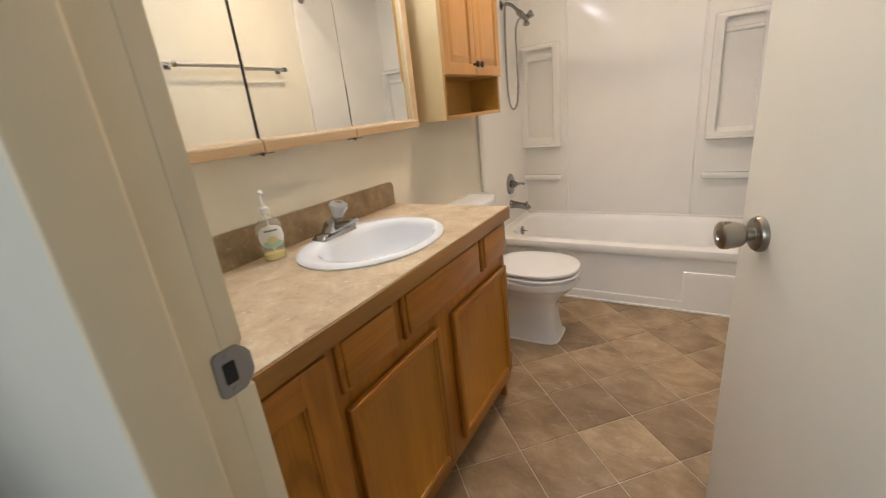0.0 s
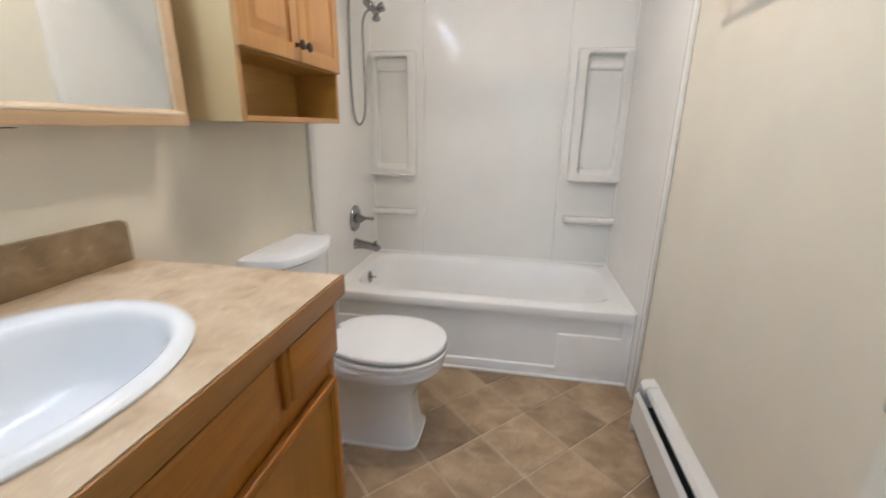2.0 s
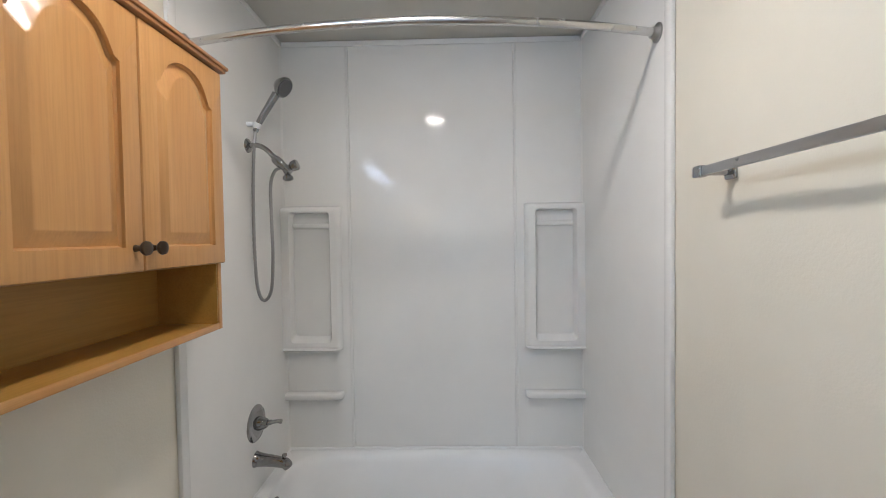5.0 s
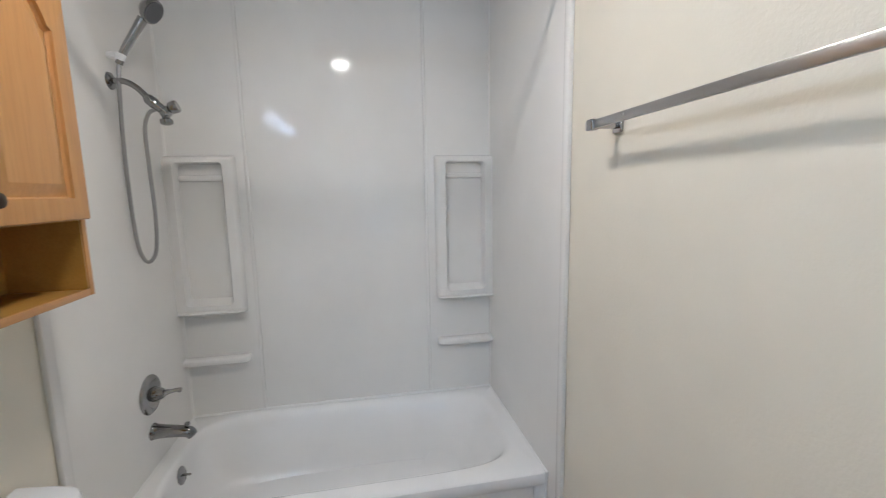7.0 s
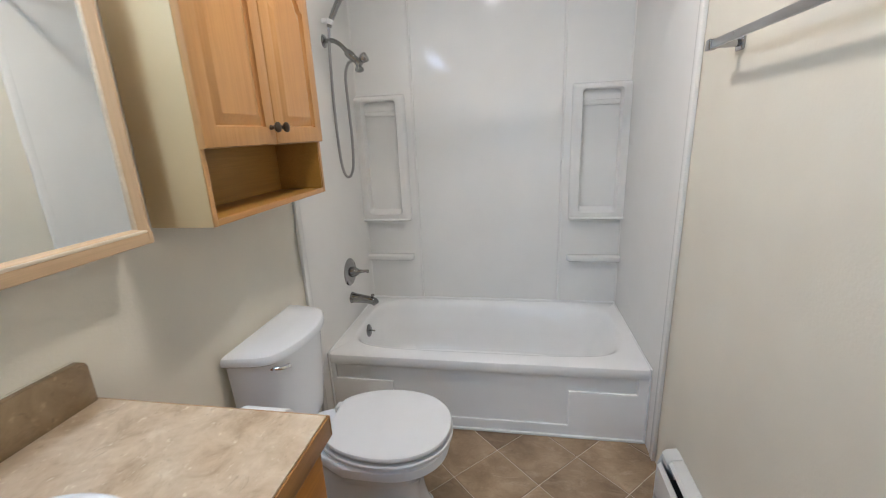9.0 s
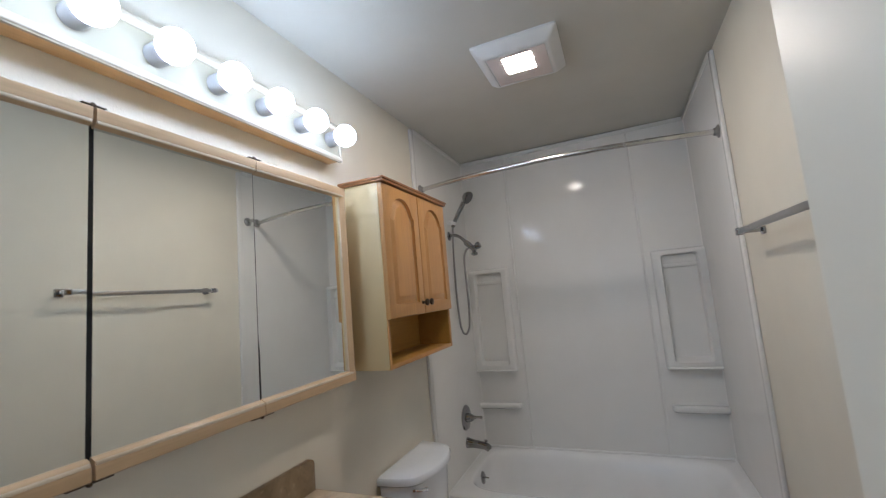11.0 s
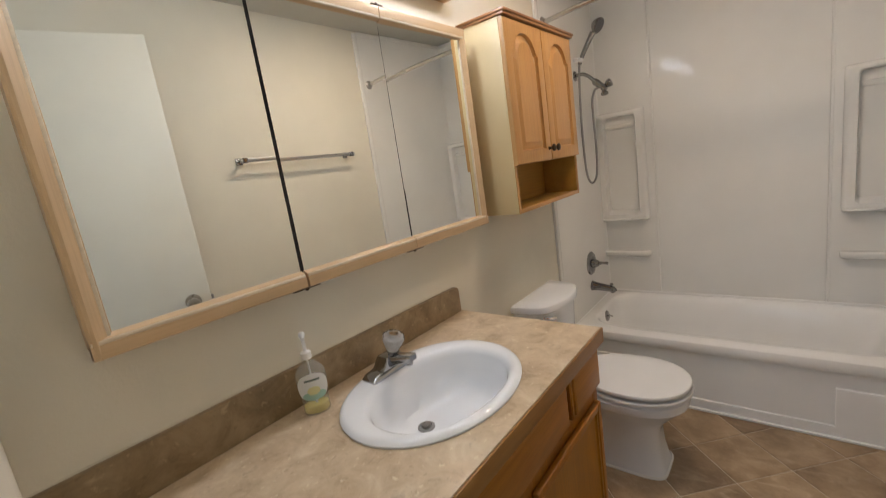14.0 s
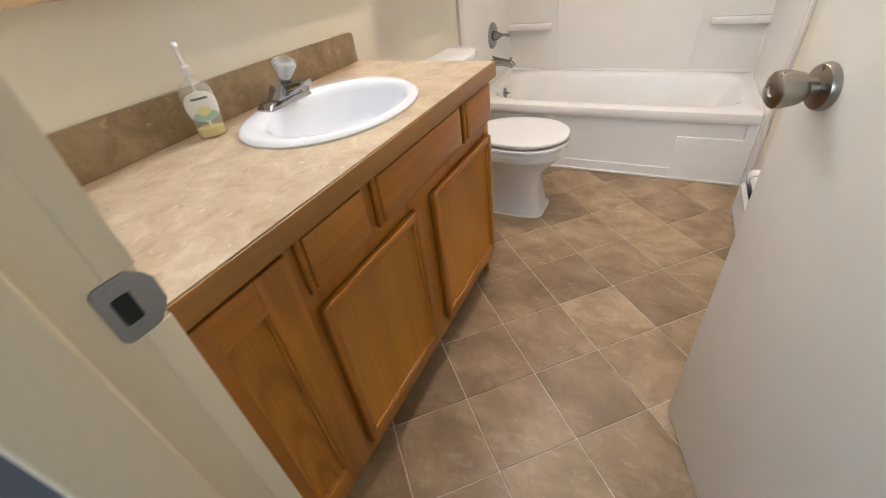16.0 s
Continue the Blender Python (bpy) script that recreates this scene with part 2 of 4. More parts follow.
BARFACE = paint("cream_enamel", (0.34, 0.31, 0.235), 0.45, 60.0, 0.02)
BARTRIM = paint("cream_moulding", (0.45, 0.40, 0.31), 0.4, 60.0, 0.05)
POLISHED = metal("polished_chrome", (0.80, 0.80, 0.81), 0.10)
LAMINATE = mottled("beige_laminate", [(0.40, 0.282, 0.172), (0.55, 0.418, 0.282), (0.635, 0.50, 0.352), (0.74, 0.63, 0.485)], 13.0, 0.32, (0.29, 0.205, 0.135))
SPLASH = mottled("brown_laminate", [(0.17, 0.112, 0.056), (0.27, 0.188, 0.102), (0.40, 0.295, 0.18)], 10.0, 0.38, (0.38, 0.28, 0.19))
EDGEWOOD = wood("counter_edge_brown", (0.29, 0.125, 0.026), (0.42, 0.205, 0.050), "y", 0.4, 0.05)
TILE = tile_stuff()
GROUT = paint("grout_line", (0.74, 0.64, 0.52), 0.65, 220.0, 0.3)
CHROME = metal("chrome", (0.40, 0.40, 0.41), 0.07)
SATIN = metal("satin_chrome_bar", (0.48, 0.475, 0.47), 0.30)
FIXTURE = metal("bath_fixture_nickel", (0.33, 0.325, 0.32), 0.06)
RODSTEEL = metal("brushed_rod_steel", (0.60, 0.595, 0.585), 0.24)
SOCKET, _, _ = material("grey_socket_shell", (0.36, 0.36, 0.365), 0.45)
NICKEL = metal("brushed_nickel", (0.36, 0.33, 0.295), 0.29, 0.15)
STEEL = metal("dull_steel", (0.36, 0.355, 0.35), 0.34, 0.1)
BRONZE = metal("aged_bronze", (0.10, 0.075, 0.055), 0.38)
MIRROR = metal("mirror_silver", (0.93, 0.95, 0.92), 0.012)
BLACK, _, _ = material("black_gap", (0.012, 0.012, 0.012), 0.6)
WHITE_PLASTIC = glossy_white("white_plastic", (0.78, 0.78, 0.77), 0.30, 0.01)
HEATER = glossy_white("white_heater_enamel", (0.76, 0.76, 0.74), 0.35, 0.02)
FINS = metal("heater_fins", (0.35, 0.34, 0.33), 0.45)
GREY_RUBBER, _, _ = material("grey_rubber", (0.10, 0.10, 0.105), 0.45)
ACRYL = clear("clear_acrylic", (0.97, 0.98, 1.0), 0.03, 1.49)
BOTTLE = thin_plastic("clear_bottle")
SOAP, _, _ = material("yellow_soap", (0.80, 0.66, 0.22), 0.2)
LABEL = paint("white_label", (0.78, 0.78, 0.76), 0.4, 40.0, 0.02)
LEAFGREEN, _, _ = material("label_green", (0.36, 0.56, 0.46), 0.4)
LEMON, _, _ = material("label_yellow", (0.68, 0.64, 0.34), 0.4)
INK, _, _ = material("label_ink", (0.10, 0.14, 0.12), 0.5)
PAPER = paint("tissue_paper", (0.82, 0.82, 0.82), 0.9, 180.0, 0.4)
BULB = glow("bulb_glass", (0.81, 0.965, 1.20), BULB_STRENGTH)
FANGLOW = glow("fan_lens_glow", (1.0, 0.87, 0.75), FAN_STRENGTH)
FROST = glossy_white("frosted_lens", (0.74, 0.66, 0.64), 0.35, 0.01)
CARPET = carpet_stuff()

# ---- mesh helpers ----
ORIGIN = {}


def thing(name, base, label, category, group="", kind=""):
    ob = new(name)
    ob.location = base
    ob.empty_display_size = 0.05
    ORIGIN[ob.name] = Vector(base)
    return tagged(ob, label, category, group, kind)


def mesh_of(name, bm, mat, smooth=True):
    bmesh.ops.recalc_face_normals(bm, faces=bm.faces)
    me = bpy.data.meshes.new(name)
    bm.to_mesh(me)
    bm.free()
    me.materials.append(mat)
    if smooth:
        me.polygons.foreach_set("use_smooth", [True] * len(me.polygons))
        me.set_sharp_from_angle(angle=radians(38))
    return me


def part(name, bm, mat, parent, label="", smooth=True):
    """One mesh, built in room coordinates, under a thing or one of its parts."""
    base = ORIGIN[parent.name]
    bmesh.ops.translate(bm, verts=bm.verts, vec=-base)
    ob = new(name, mesh_of(name, bm, mat, smooth))
    ob.parent = parent
    ORIGIN[ob.name] = base
    return tagged(ob, label)


def structure(name, bm, mat, label, category, smooth=True):
    ob = new(name, mesh_of(name, bm, mat, smooth))
    ORIGIN[ob.name] = Vector((0, 0, 0))
    return tagged(ob, label, category, "", "structure")


def add(bm, other):
    me = bpy.data.meshes.new("joined")
    other.to_mesh(me)
    other.free()
    bm.from_mesh(me)
    bpy.data.meshes.remove(me)
    return bm


def joined(*bms):
    first = bms[0]
    for b in bms[1:]:
        add(first, b)
    return first


def box(x0, x1, y0, y1, z0, z1, bevel=0.0, seg=2):
    bm = bmesh.new()
    bmesh.ops.create_cube(bm, size=1.0)
    bmesh.ops.scale(bm, verts=bm.verts, vec=(x1 - x0, y1 - y0, z1 - z0))
    bmesh.ops.translate(bm, verts=bm.verts, vec=((x0 + x1) / 2, (y0 + y1) / 2, (z0 + z1) / 2))
    if bevel:
        bmesh.ops.bevel(bm, geom=bm.edges[:], offset=bevel, segments=seg, affect="EDGES", profile=0.5)
    return bm


def prism(points, axis, a0, a1, bevel=0.0, seg=2, ends=True):
    """A polygon in the two other axes (in x, y, z order), drawn out along axis."""
    def place(p, a):
        return {"x": (a, p[0], p[1]), "y": (p[0], a, p[1]), "z": (p[0], p[1], a)}[axis]
    bm = bmesh.new()
    lower = [bm.verts.new(place(p, a0)) for p in points]
    upper = [bm.verts.new(place(p, a1)) for p in points]
    n = len(points)
    caps = [bm.faces.new(lower[::-1]), bm.faces.new(upper)]
    for i in range(n):
        bm.faces.new((lower[i], lower[(i + 1) % n], upper[(i + 1) % n], upper[i]))
    bmesh.ops.recalc_face_normals(bm, faces=bm.faces)
    if bevel:
        edges = {e for f in caps for e in f.edges} if ends else {e for e in bm.edges if e not in {d for f in caps for d in f.edges}}
        bmesh.ops.bevel(bm, geom=list(edges), offset=bevel, segments=seg, affect="EDGES", profile=0.5)
    return bm


def loft(rings, cap0=True, cap1=True, closed=True):
    bm = bmesh.new()
    rows = [[bm.verts.new(p) for p in r] for r in rings]
    n = len(rows[0])
    for a, b in zip(rows, rows[1:]):
        for i in range(n if closed else n - 1):
            bm.faces.new((a[i], a[(i + 1) % n], b[(i + 1) % n], b[i]))
    if cap0:
        bm.faces.new(rows[0][::-1])
    if cap1:
        bm.faces.new(rows[-1])
    return bm


def lathe(profile, base, axis=(0, 0, 1), seg=32):
    """profile: (radius, height along axis) pairs."""
    turn = Vector(axis).to_track_quat("Z", "Y").to_matrix()
    rings = []
    for r, h in profile:
        rings.append([Vector(base) + turn @ Vector((max(r, 1e-4) * math.cos(2 * math.pi * i / seg), max(r, 1e-4) * math.sin(2 * math.pi * i / seg), h)) for i in range(seg)])
    return loft(rings)


def smooth_path(points, steps=8):
    pts = [Vector(p) for p in points]
    out = []
    ext = [pts[0] * 2 - pts[1]] + pts + [pts[-1] * 2 - pts[-2]]
    for i in range(1, len(ext) - 2):
        p0, p1, p2, p3 = ext[i - 1:i + 3]
        for s in range(steps):
            t = s / steps
            out.append(0.5 * (2 * p1 + (p2 - p0) * t + (2 * p0 - 5 * p1 + 4 * p2 - p3) * t * t + (3 * p1 - p0 - 3 * p2 + p3) * t ** 3))
    return out + [pts[-1]]


def tube(path, radius, seg=14, ribs=0.0):
    """A round bar along a path; radius is a number or one for each point."""
    rings = []
    side = None
    for i, p in enumerate(path):
        d = (path[min(i + 1, len(path) - 1)] - path[max(i - 1, 0)]).normalized()
        if side is None:
            side = d.orthogonal().normalized()
        side = (side - d * side.dot(d)).normalized()
        up = d.cross(side)
        r = radius[i] if isinstance(radius, (list, tuple)) else radius
        r *= 1 + (ribs if i % 2 else 0)
        rings.append([p + side * r * math.cos(2 * math.pi * k / seg) + up * r * math.sin(2 * math.pi * k / seg) for k in range(seg)])
    return loft(rings)


def rounded_rect(x0, x1, y0, y1, r, k=6):
    pts = []
    for cx, cy, a0 in ((x1 - r, y1 - r, 0), (x0 + r, y1 - r, 90), (x0 + r, y0 + r, 180), (x1 - r, y0 + r, 270)):
        for i in range(k + 1):
            a = radians(a0 + 90 * i / k)
            pts.append((cx + r * math.cos(a), cy + r * math.sin(a)))
    return pts


def oval(cx, cy, a, b, n=2.0, count=64, a_back=None):
    """A superellipse; a_back is the half length on the low-x side."""
    pts = []
    for i in range(count):
        t = 2 * math.pi * i / count
        c, s = math.cos(t), math.sin(t)
        ax = a if c >= 0 or a_back is None else a_back
        pts.append((cx + ax * math.copysign(abs(c) ** (2 / n), c), cy + b * math.copysign(abs(s) ** (2 / n), s)))
    return pts


def at_z(pts, z):
    return [Vector((x, y, z)) for x, y in pts]


# ---- the room's shell ----
W, Y0, Y1, TOP = 1.52, -0.252, 2.752, 2.445
JAMB = 0.687
structure("floor", box(-0.1, W + 0.1, -0.372, Y1 + 0.1, -0.06, -0.003), GROUT, "brown slate-look vinyl tile floor laid diagonally", "floor", False)
floor_ob = bpy.data.objects["floor"]
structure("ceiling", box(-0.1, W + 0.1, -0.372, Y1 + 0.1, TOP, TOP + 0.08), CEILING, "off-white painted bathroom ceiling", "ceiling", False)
structure("wall_west", box(-0.1, 0, -0.372, Y1 + 0.1, -0.003, TOP), WALL, "cream painted wall behind the vanity and toilet", "wall", False)
structure("wall_east", box(W, W + 0.1, -0.372, Y1 + 0.1, -0.003, TOP), WALL, "cream painted wall with towel bar and heater", "wall", False)
structure("wall_north", box(0, W, Y1, Y1 + 0.1, -0.003, TOP), WALL, "painted wall behind the bathtub", "wall", False)
structure("wall_south", joined(box(0, JAMB - 0.02, -0.372, Y0, -0.003, TOP), box(JAMB - 0.02, W, -0.372, Y0, 2.177, TOP)), WALL,
          "cream painted wall around the doorway", "wall", False)

# hall outside the door
structure("hall_floor", box(-1.2, 2.5, -1.9, -0.3725, -0.06, -0.004), CARPET, "grey carpet in the hall", "floor", False)
structure("hall_ceiling", box(-1.2, 2.5, -1.9, -0.3725, TOP, TOP + 0.08), CEILING, "white hall ceiling", "ceiling", False)
structure("hall_wall_south", joined(box(-1.2, 2.5, -2.0, -1.9, -0.004, 0.85), box(-1.2, 2.5, -2.0, -1.9, 2.05, TOP),
          box(-1.2, 0.07, -2.0, -1.9, 0.85, 2.05), box(1.41, 2.5, -2.0, -1.9, 0.85, 2.05)), WALL, "hall wall with a window opening", "wall", False)
structure("hall_wall_east", box(2.5, 2.6, -1.9, -0.3725, -0.004, TOP), WALL, "cream hall wall", "wall", False)
structure("hall_wall_north", joined(box(-1.2, -0.1, -0.3725, -0.28, -0.004, TOP), box(-1.2, JAMB - 0.001, -0.385, -0.3728, -0.004, TOP), box(JAMB - 0.001, W + 0.1, -0.385, -0.3728, 2.178, TOP), box(W + 0.1, 2.5, -0.3725, -0.28, -0.004, TOP)), WALL, "cream hall wall", "wall", False)
structure("hall_wall_west", box(-1.3, -1.2, -1.9, -0.3725, -0.004, TOP), WALL, "cream hall wall", "wall", False)

# door lining with its stop and strike plate
lining = thing("door_frame", (JAMB, -0.32, 0), "cream painted wooden door frame with a steel strike plate", "door frame", "", "structure")
part("jamb", box(JAMB - 0.02, JAMB, -0.3725, -0.249, 0, 2.155, 0.004), TRIM, lining)
for z0, z1 in ((0.0, 0.9495), (1.0105, 2.15)):
    part("edge_bead", box(JAMB - 0.004, JAMB + 0.0016, -0.276, -0.2485, z0, z1, 0.0014, 3), TRIM, lining)
part("jamb", box(W - 0.015, W - 0.001, -0.378, -0.266, 0, 2.155, 0.004), TRIM, lining)
part("head", box(JAMB - 0.02, W - 0.001, -0.3725, -0.249, 2.157, 2.175, 0.004), TRIM, lining)
part("door_stop", box(JAMB - 0.0005, JAMB + 0.010, -0.387, -0.317, 0, 2.15, 0.005, 5), TRIM, lining)
strike_bm = prism(rounded_rect(-0.291, -0.254, 0.950, 1.010, 0.008), "x", JAMB + 0.0005, JAMB + 0.0026)
strike = part("strike_plate", joined(strike_bm, prism([(-0.256, 0.954), (-0.256, 1.006), (-0.250, 1.002), (-0.2440, 0.992), (-0.2440, 0.968), (-0.250, 0.958)], "x", JAMB + 0.0004, JAMB + 0.0024)), STEEL, lining, "dull steel strike plate")
part("latch_hole", prism(rounded_rect(-0.282, -0.266, 0.966, 0.994, 0.003), "x", JAMB + 0.0025, JAMB + 0.0032), BLACK, strike, "dark latch opening", False)
part("hole_rim", joined(box(JAMB + 0.0026, JAMB + 0.0042, -0.2665, -0.2635, 0.967, 0.993, 0.0006), box(JAMB + 0.0026, JAMB + 0.0038, -0.281, -0.267, 0.9635, 0.966, 0.0006)), STEEL, strike)
for zz in (0.957, 1.003):
    part("screw", lathe([(0.0, 0.0), (0.0038, 0.0), (0.0033, 0.0014), (0.0, 0.0016)], (JAMB + 0.0026, -0.2735, zz), (1, 0, 0), 12), STEEL, strike)


# ---- bathtub alcove ----
SX0, SX1, SY, STOP = 0.012, W - 0.012, 2.74, 2.418
surround = thing("tub_surround", (0.76, 2.74, 0.37), "glossy white moulded acrylic tub surround with corner shelves", "tub surround", "", "structure")
side_shape = [(1.915, 0.0), (1.9975, 0.0), (1.9975, 0.36), (SY + 0.01, 0.36), (SY + 0.01, STOP), (1.915, STOP)]
part("side_panel", prism(side_shape, "x", 0.0005, SX0), ACRYLIC, surround)
part("side_panel", prism(side_shape, "x", SX1, W - 0.0005), ACRYLIC, surround)
part("back_panel", box(SX0, SX1, SY, Y1 - 0.0005, 0.36, STOP), ACRYLIC, surround)
for x0, x1 in ((0.0008, 0.017), (W - 0.017, W - 0.0008)):
    part("edge_trim", box(x0, x1, 1.895, 1.932, 0.001, 2.430, 0.004), ACRYLIC, surround, "white edge moulding")

part("top_lip", box(SX0, SX1, SY - 0.007, SY + 0.004, STOP - 0.003, STOP + 0.024, 0.003, 3), ACRYLIC, surround, "white lip along the ceiling")
for x0, x1 in ((SX0 - 0.004, SX0 + 0.006), (SX1 - 0.006, SX1 + 0.004)):
    part("top_lip", box(x0, x1, 1.935, SY - 0.0075, STOP - 0.003, STOP + 0.024, 0.003, 3), ACRYLIC, surround)


def corner_column(m):
    """Shelf column of one back corner; m mirrors it for the other side."""
    def X(v):
        return v if m > 0 else W - v
    def bxm(x0, x1, *rest, **kw):
        return box(min(X(x0), X(x1)), max(X(x0), X(x1)), *rest, **kw)
    def ring(x0, x1, z0, z1, r, y):
        pts = rounded_rect(min(X(x0), X(x1)), max(X(x0), X(x1)), z0, z1, r)
        return [Vector((a, y, b)) for a, b in pts]
    cove = [(X(SX0 - 0.001), SY + 0.001)] + [(X(SX0 + 0.026 - 0.026 * math.cos(radians(a))), SY - 0.026 + 0.026 * math.sin(radians(a))) for a in range(0, 91, 10)]
    part("corner_cove", prism(cove, "z", 0.384, STOP - 0.006), ACRYLIC, surround)
    part("seam_bead", lathe([(0.0085, 0.390), (0.0085, STOP - 0.012), (0.0, STOP - 0.008)], (X(0.342), SY - 0.005, 0), (0, 0, 1), 16), ACRYLIC, surround)
    panel = part("corner_panel", bxm(SX0 - 0.002, 0.345, SY - 0.010, SY + 0.002, 0.372, STOP - 0.004, 0.005, 3), ACRYLIC, surround)
    part("shelf_frame", loft([ring(0.004, 0.302, 0.905, 1.622, 0.012, SY - 0.006), ring(0.005, 0.298, 0.906, 1.615, 0.012, SY - 0.040),
                              ring(0.008, 0.288, 0.911, 1.606, 0.012, SY - 0.054), ring(0.012, 0.282, 0.915, 1.602, 0.012, SY - 0.056), ring(0.050, 0.254, 0.938, 1.590, 0.020, SY - 0.057),
                              ring(0.053, 0.250, 0.942, 1.586, 0.019, SY - 0.051), ring(0.058, 0.245, 0.965, 1.582, 0.018, SY - 0.0085)], False, True), ACRYLIC, panel, "raised recess frame")
    part("cross_ridge", bxm(0.056, 0.247, SY - 0.024, SY + 0.004, 1.506, 1.534, bevel=0.0105, seg=4), ACRYLIC, panel)
    for z, d, t in ((0.913, 0.066, 0.022), (0.682, 0.058, 0.046)):
        prof = [(SY - 0.002, z - 0.004), (SY - 0.012, z), (SY - d + 0.012, z - 0.001), (SY - d + 0.004, z - 0.003), (SY - d, z - 0.008), (SY - d, z - t * 0.55), (SY - d + 0.006, z - t * 0.72), (SY - 0.020, z - t), (SY - 0.002, z - t - 0.004)]
        rings = []
        for xx, k in ((SX0, 1.0), (0.262, 1.0), (0.282, 0.93), (0.294, 0.72), (0.300, 0.35)):
            rings.append([Vector((X(xx), SY - (SY - y) * (k if SY - y > 0.005 else 1.0), z - (z - zz) * (0.55 + 0.45 * k))) for y, zz in prof])
        part("shelf", loft(rings), ACRYLIC, panel)


corner_column(1)
corner_column(-1)

tub = thing("bathtub", (0.76, 2.37, 0), "glossy white alcove bathtub with a relief apron", "bathtub")
TX, TY, TZ = (SX0 + SX1) / 2, 2.371, 0.380
rings = [at_z(oval(TX, TY, 0.7475, 0.368, 60, 96), 0.328), at_z(oval(TX, TY, 0.7475, 0.371, 60, 96), 0.336), at_z(oval(TX, TY, 0.7475, 0.371, 60, 96), 0.362),
         at_z(oval(TX, TY, 0.746, 0.368, 50, 96), 0.374), at_z(oval(TX, TY, 0.742, 0.360, 40, 96), TZ)]
cx, cy = 0.765, 2.395
for a, ab, b, n, z in ((0.690, 0.697, 0.322, 5.5, 0.3800), (0.681, 0.692, 0.314, 5.4, 0.3787), (0.671, 0.687, 0.306, 5.3, 0.3745), (0.661, 0.683, 0.298, 5.2, 0.3670), (0.652, 0.680, 0.291, 5.1, 0.3560), (0.640, 0.677, 0.285, 5.0, 0.340), (0.610, 0.672, 0.274, 4.6, 0.30),
                       (0.560, 0.655, 0.258, 4.4, 0.20), (0.510, 0.630, 0.242, 4.2, 0.12), (0.475, 0.59, 0.215, 4.0, 0.085), (0.42, 0.50, 0.16, 3.6, 0.075)):
    rings.append(at_z(oval(cx, cy, a, b, n, 96, ab), z))
part("basin", loft(rings, False, True), ENAMEL, tub)
apron_out = [(0.013, 0), (SX1 - 0.001, 0), (SX1 - 0.001, 0.334), (1.458, 0.334), (1.458, 0.243), (1.165, 0.243), (1.165, 0.060), (0.335, 0.060), (0.335, 0.241), (0.044, 0.241), (0.044, 0.334), (0.013, 0.334)]
part("apron", joined(prism(apron_out, "y", 2.010, 2.024, 0.006, 3), box(0.013, SX1 - 0.001, 2.0225, 2.05, 0, 0.334), box(0.05, 1.452, 2.012, 2.023, 0.316, 0.334, 0.004)), ENAMEL, tub)
part("caulk_bead", box(0.013, SX1, 1.998, 2.012, 0, 0.011, 0.003), CAULK, tub, "white caulk line along the floor")
for x0, x1 in ((SX0, SX0 + 0.008), (SX1 - 0.008, SX1)):
    part("caulk_bead", joined(box(x0, x1, 1.9985, 2.735, 0.360, 0.3835, 0.003), box(x0, x1, 1.9985, 2.014, 0.0, 0.372, 0.003)), CAULK, tub)
overflow = part("overflow_plate", lathe([(0, 0), (0.036, 0.0), (0.036, 0.003), (0.030, 0.007), (0.0, 0.009)], (0.0915, 2.372, 0.320), (0.99, 0, 0.12), 32), FIXTURE, tub, "nickel overflow plate")
part("trip_lever", tube([Vector((0.098, 2.372, 0.322)), Vector((0.115, 2.372, 0.322)), Vector((0.128, 2.373, 0.320))], 0.0045), FIXTURE, overflow)
part("caulk_bead", tube([Vector((SX0 + 0.004 + (SX1 - SX0 - 0.008) * i / 24, 2.7325 + 0.0012 * math.sin(i * 1.9), 0.3815 + 0.001 * math.sin(i * 2.7))) for i in range(25)], [0.0085 + 0.001 * math.sin(i * 1.3) for i in range(25)], 10), CAULK, tub, "white caulk bead along the back wall")
part("drain", lathe([(0, 0), (0.032, 0), (0.030, 0.003), (0.012, 0.004), (0, 0.004)], (0.30, 2.39, 0.075), (0, 0, 1)), CHROME, tub)

# curved shower rod
rod = thing("shower_curtain_rod", (0.76, 1.978, 2.083), "bowed chrome shower curtain rod between two flanges", "curtain rod")
rod_path = [Vector((0.018 + 1.484 * i / 40, 1.978 - 0.105 * (1 - (i / 20 - 1) ** 2), 2.084)) for i in range(41)]
part("rod", tube(rod_path, 0.0125, 18), RODSTEEL, rod)
part("flange", lathe([(0, 0), (0.030, 0), (0.030, 0.004), (0.018, 0.012), (0.016, 0.022), (0, 0.022)], (0.0125, 1.978, 2.084), (1, 0, 0)), STEEL, rod, "dark steel wall flange")
part("flange", lathe([(0, 0), (0.030, 0), (0.030, 0.004), (0.018, 0.012), (0.016, 0.022), (0, 0.022)], (SX1 - 0.0005, 1.978, 2.084), (-1, 0, 0)), STEEL, rod, "dark steel wall flange")

# shower valve and spout
valve = thing("shower_valve", (SX0, 2.376, 0.674), "chrome shower valve with round plate and lever", "shower valve")
part("plate", lathe([(0, 0), (0.077, 0), (0.077, 0.003), (0.070, 0.010), (0.045, 0.014), (0, 0.015)], (SX0, 2.376, 0.676), (1, 0, 0), 40), FIXTURE, valve)
part("hub", lathe([(0, 0.012), (0.030, 0.012), (0.027, 0.030), (0.020, 0.048), (0.016, 0.052), (0, 0.053)], (SX0, 2.376, 0.676), (1, 0, 0)), FIXTURE, valve)
part("lever", tube(smooth_path([(0.055, 2.378, 0.676), (0.075, 2.384, 0.677), (0.098, 2.400, 0.674), (0.108, 2.410, 0.668)], 5), [0.011] * 6 + [0.008] * 6 + [0.010] * 4, 14), FIXTURE, valve)
spout = thing("tub_spout", (SX0, 2.368, 0.515), "chrome tub spout with a diverter pull", "tub spout")
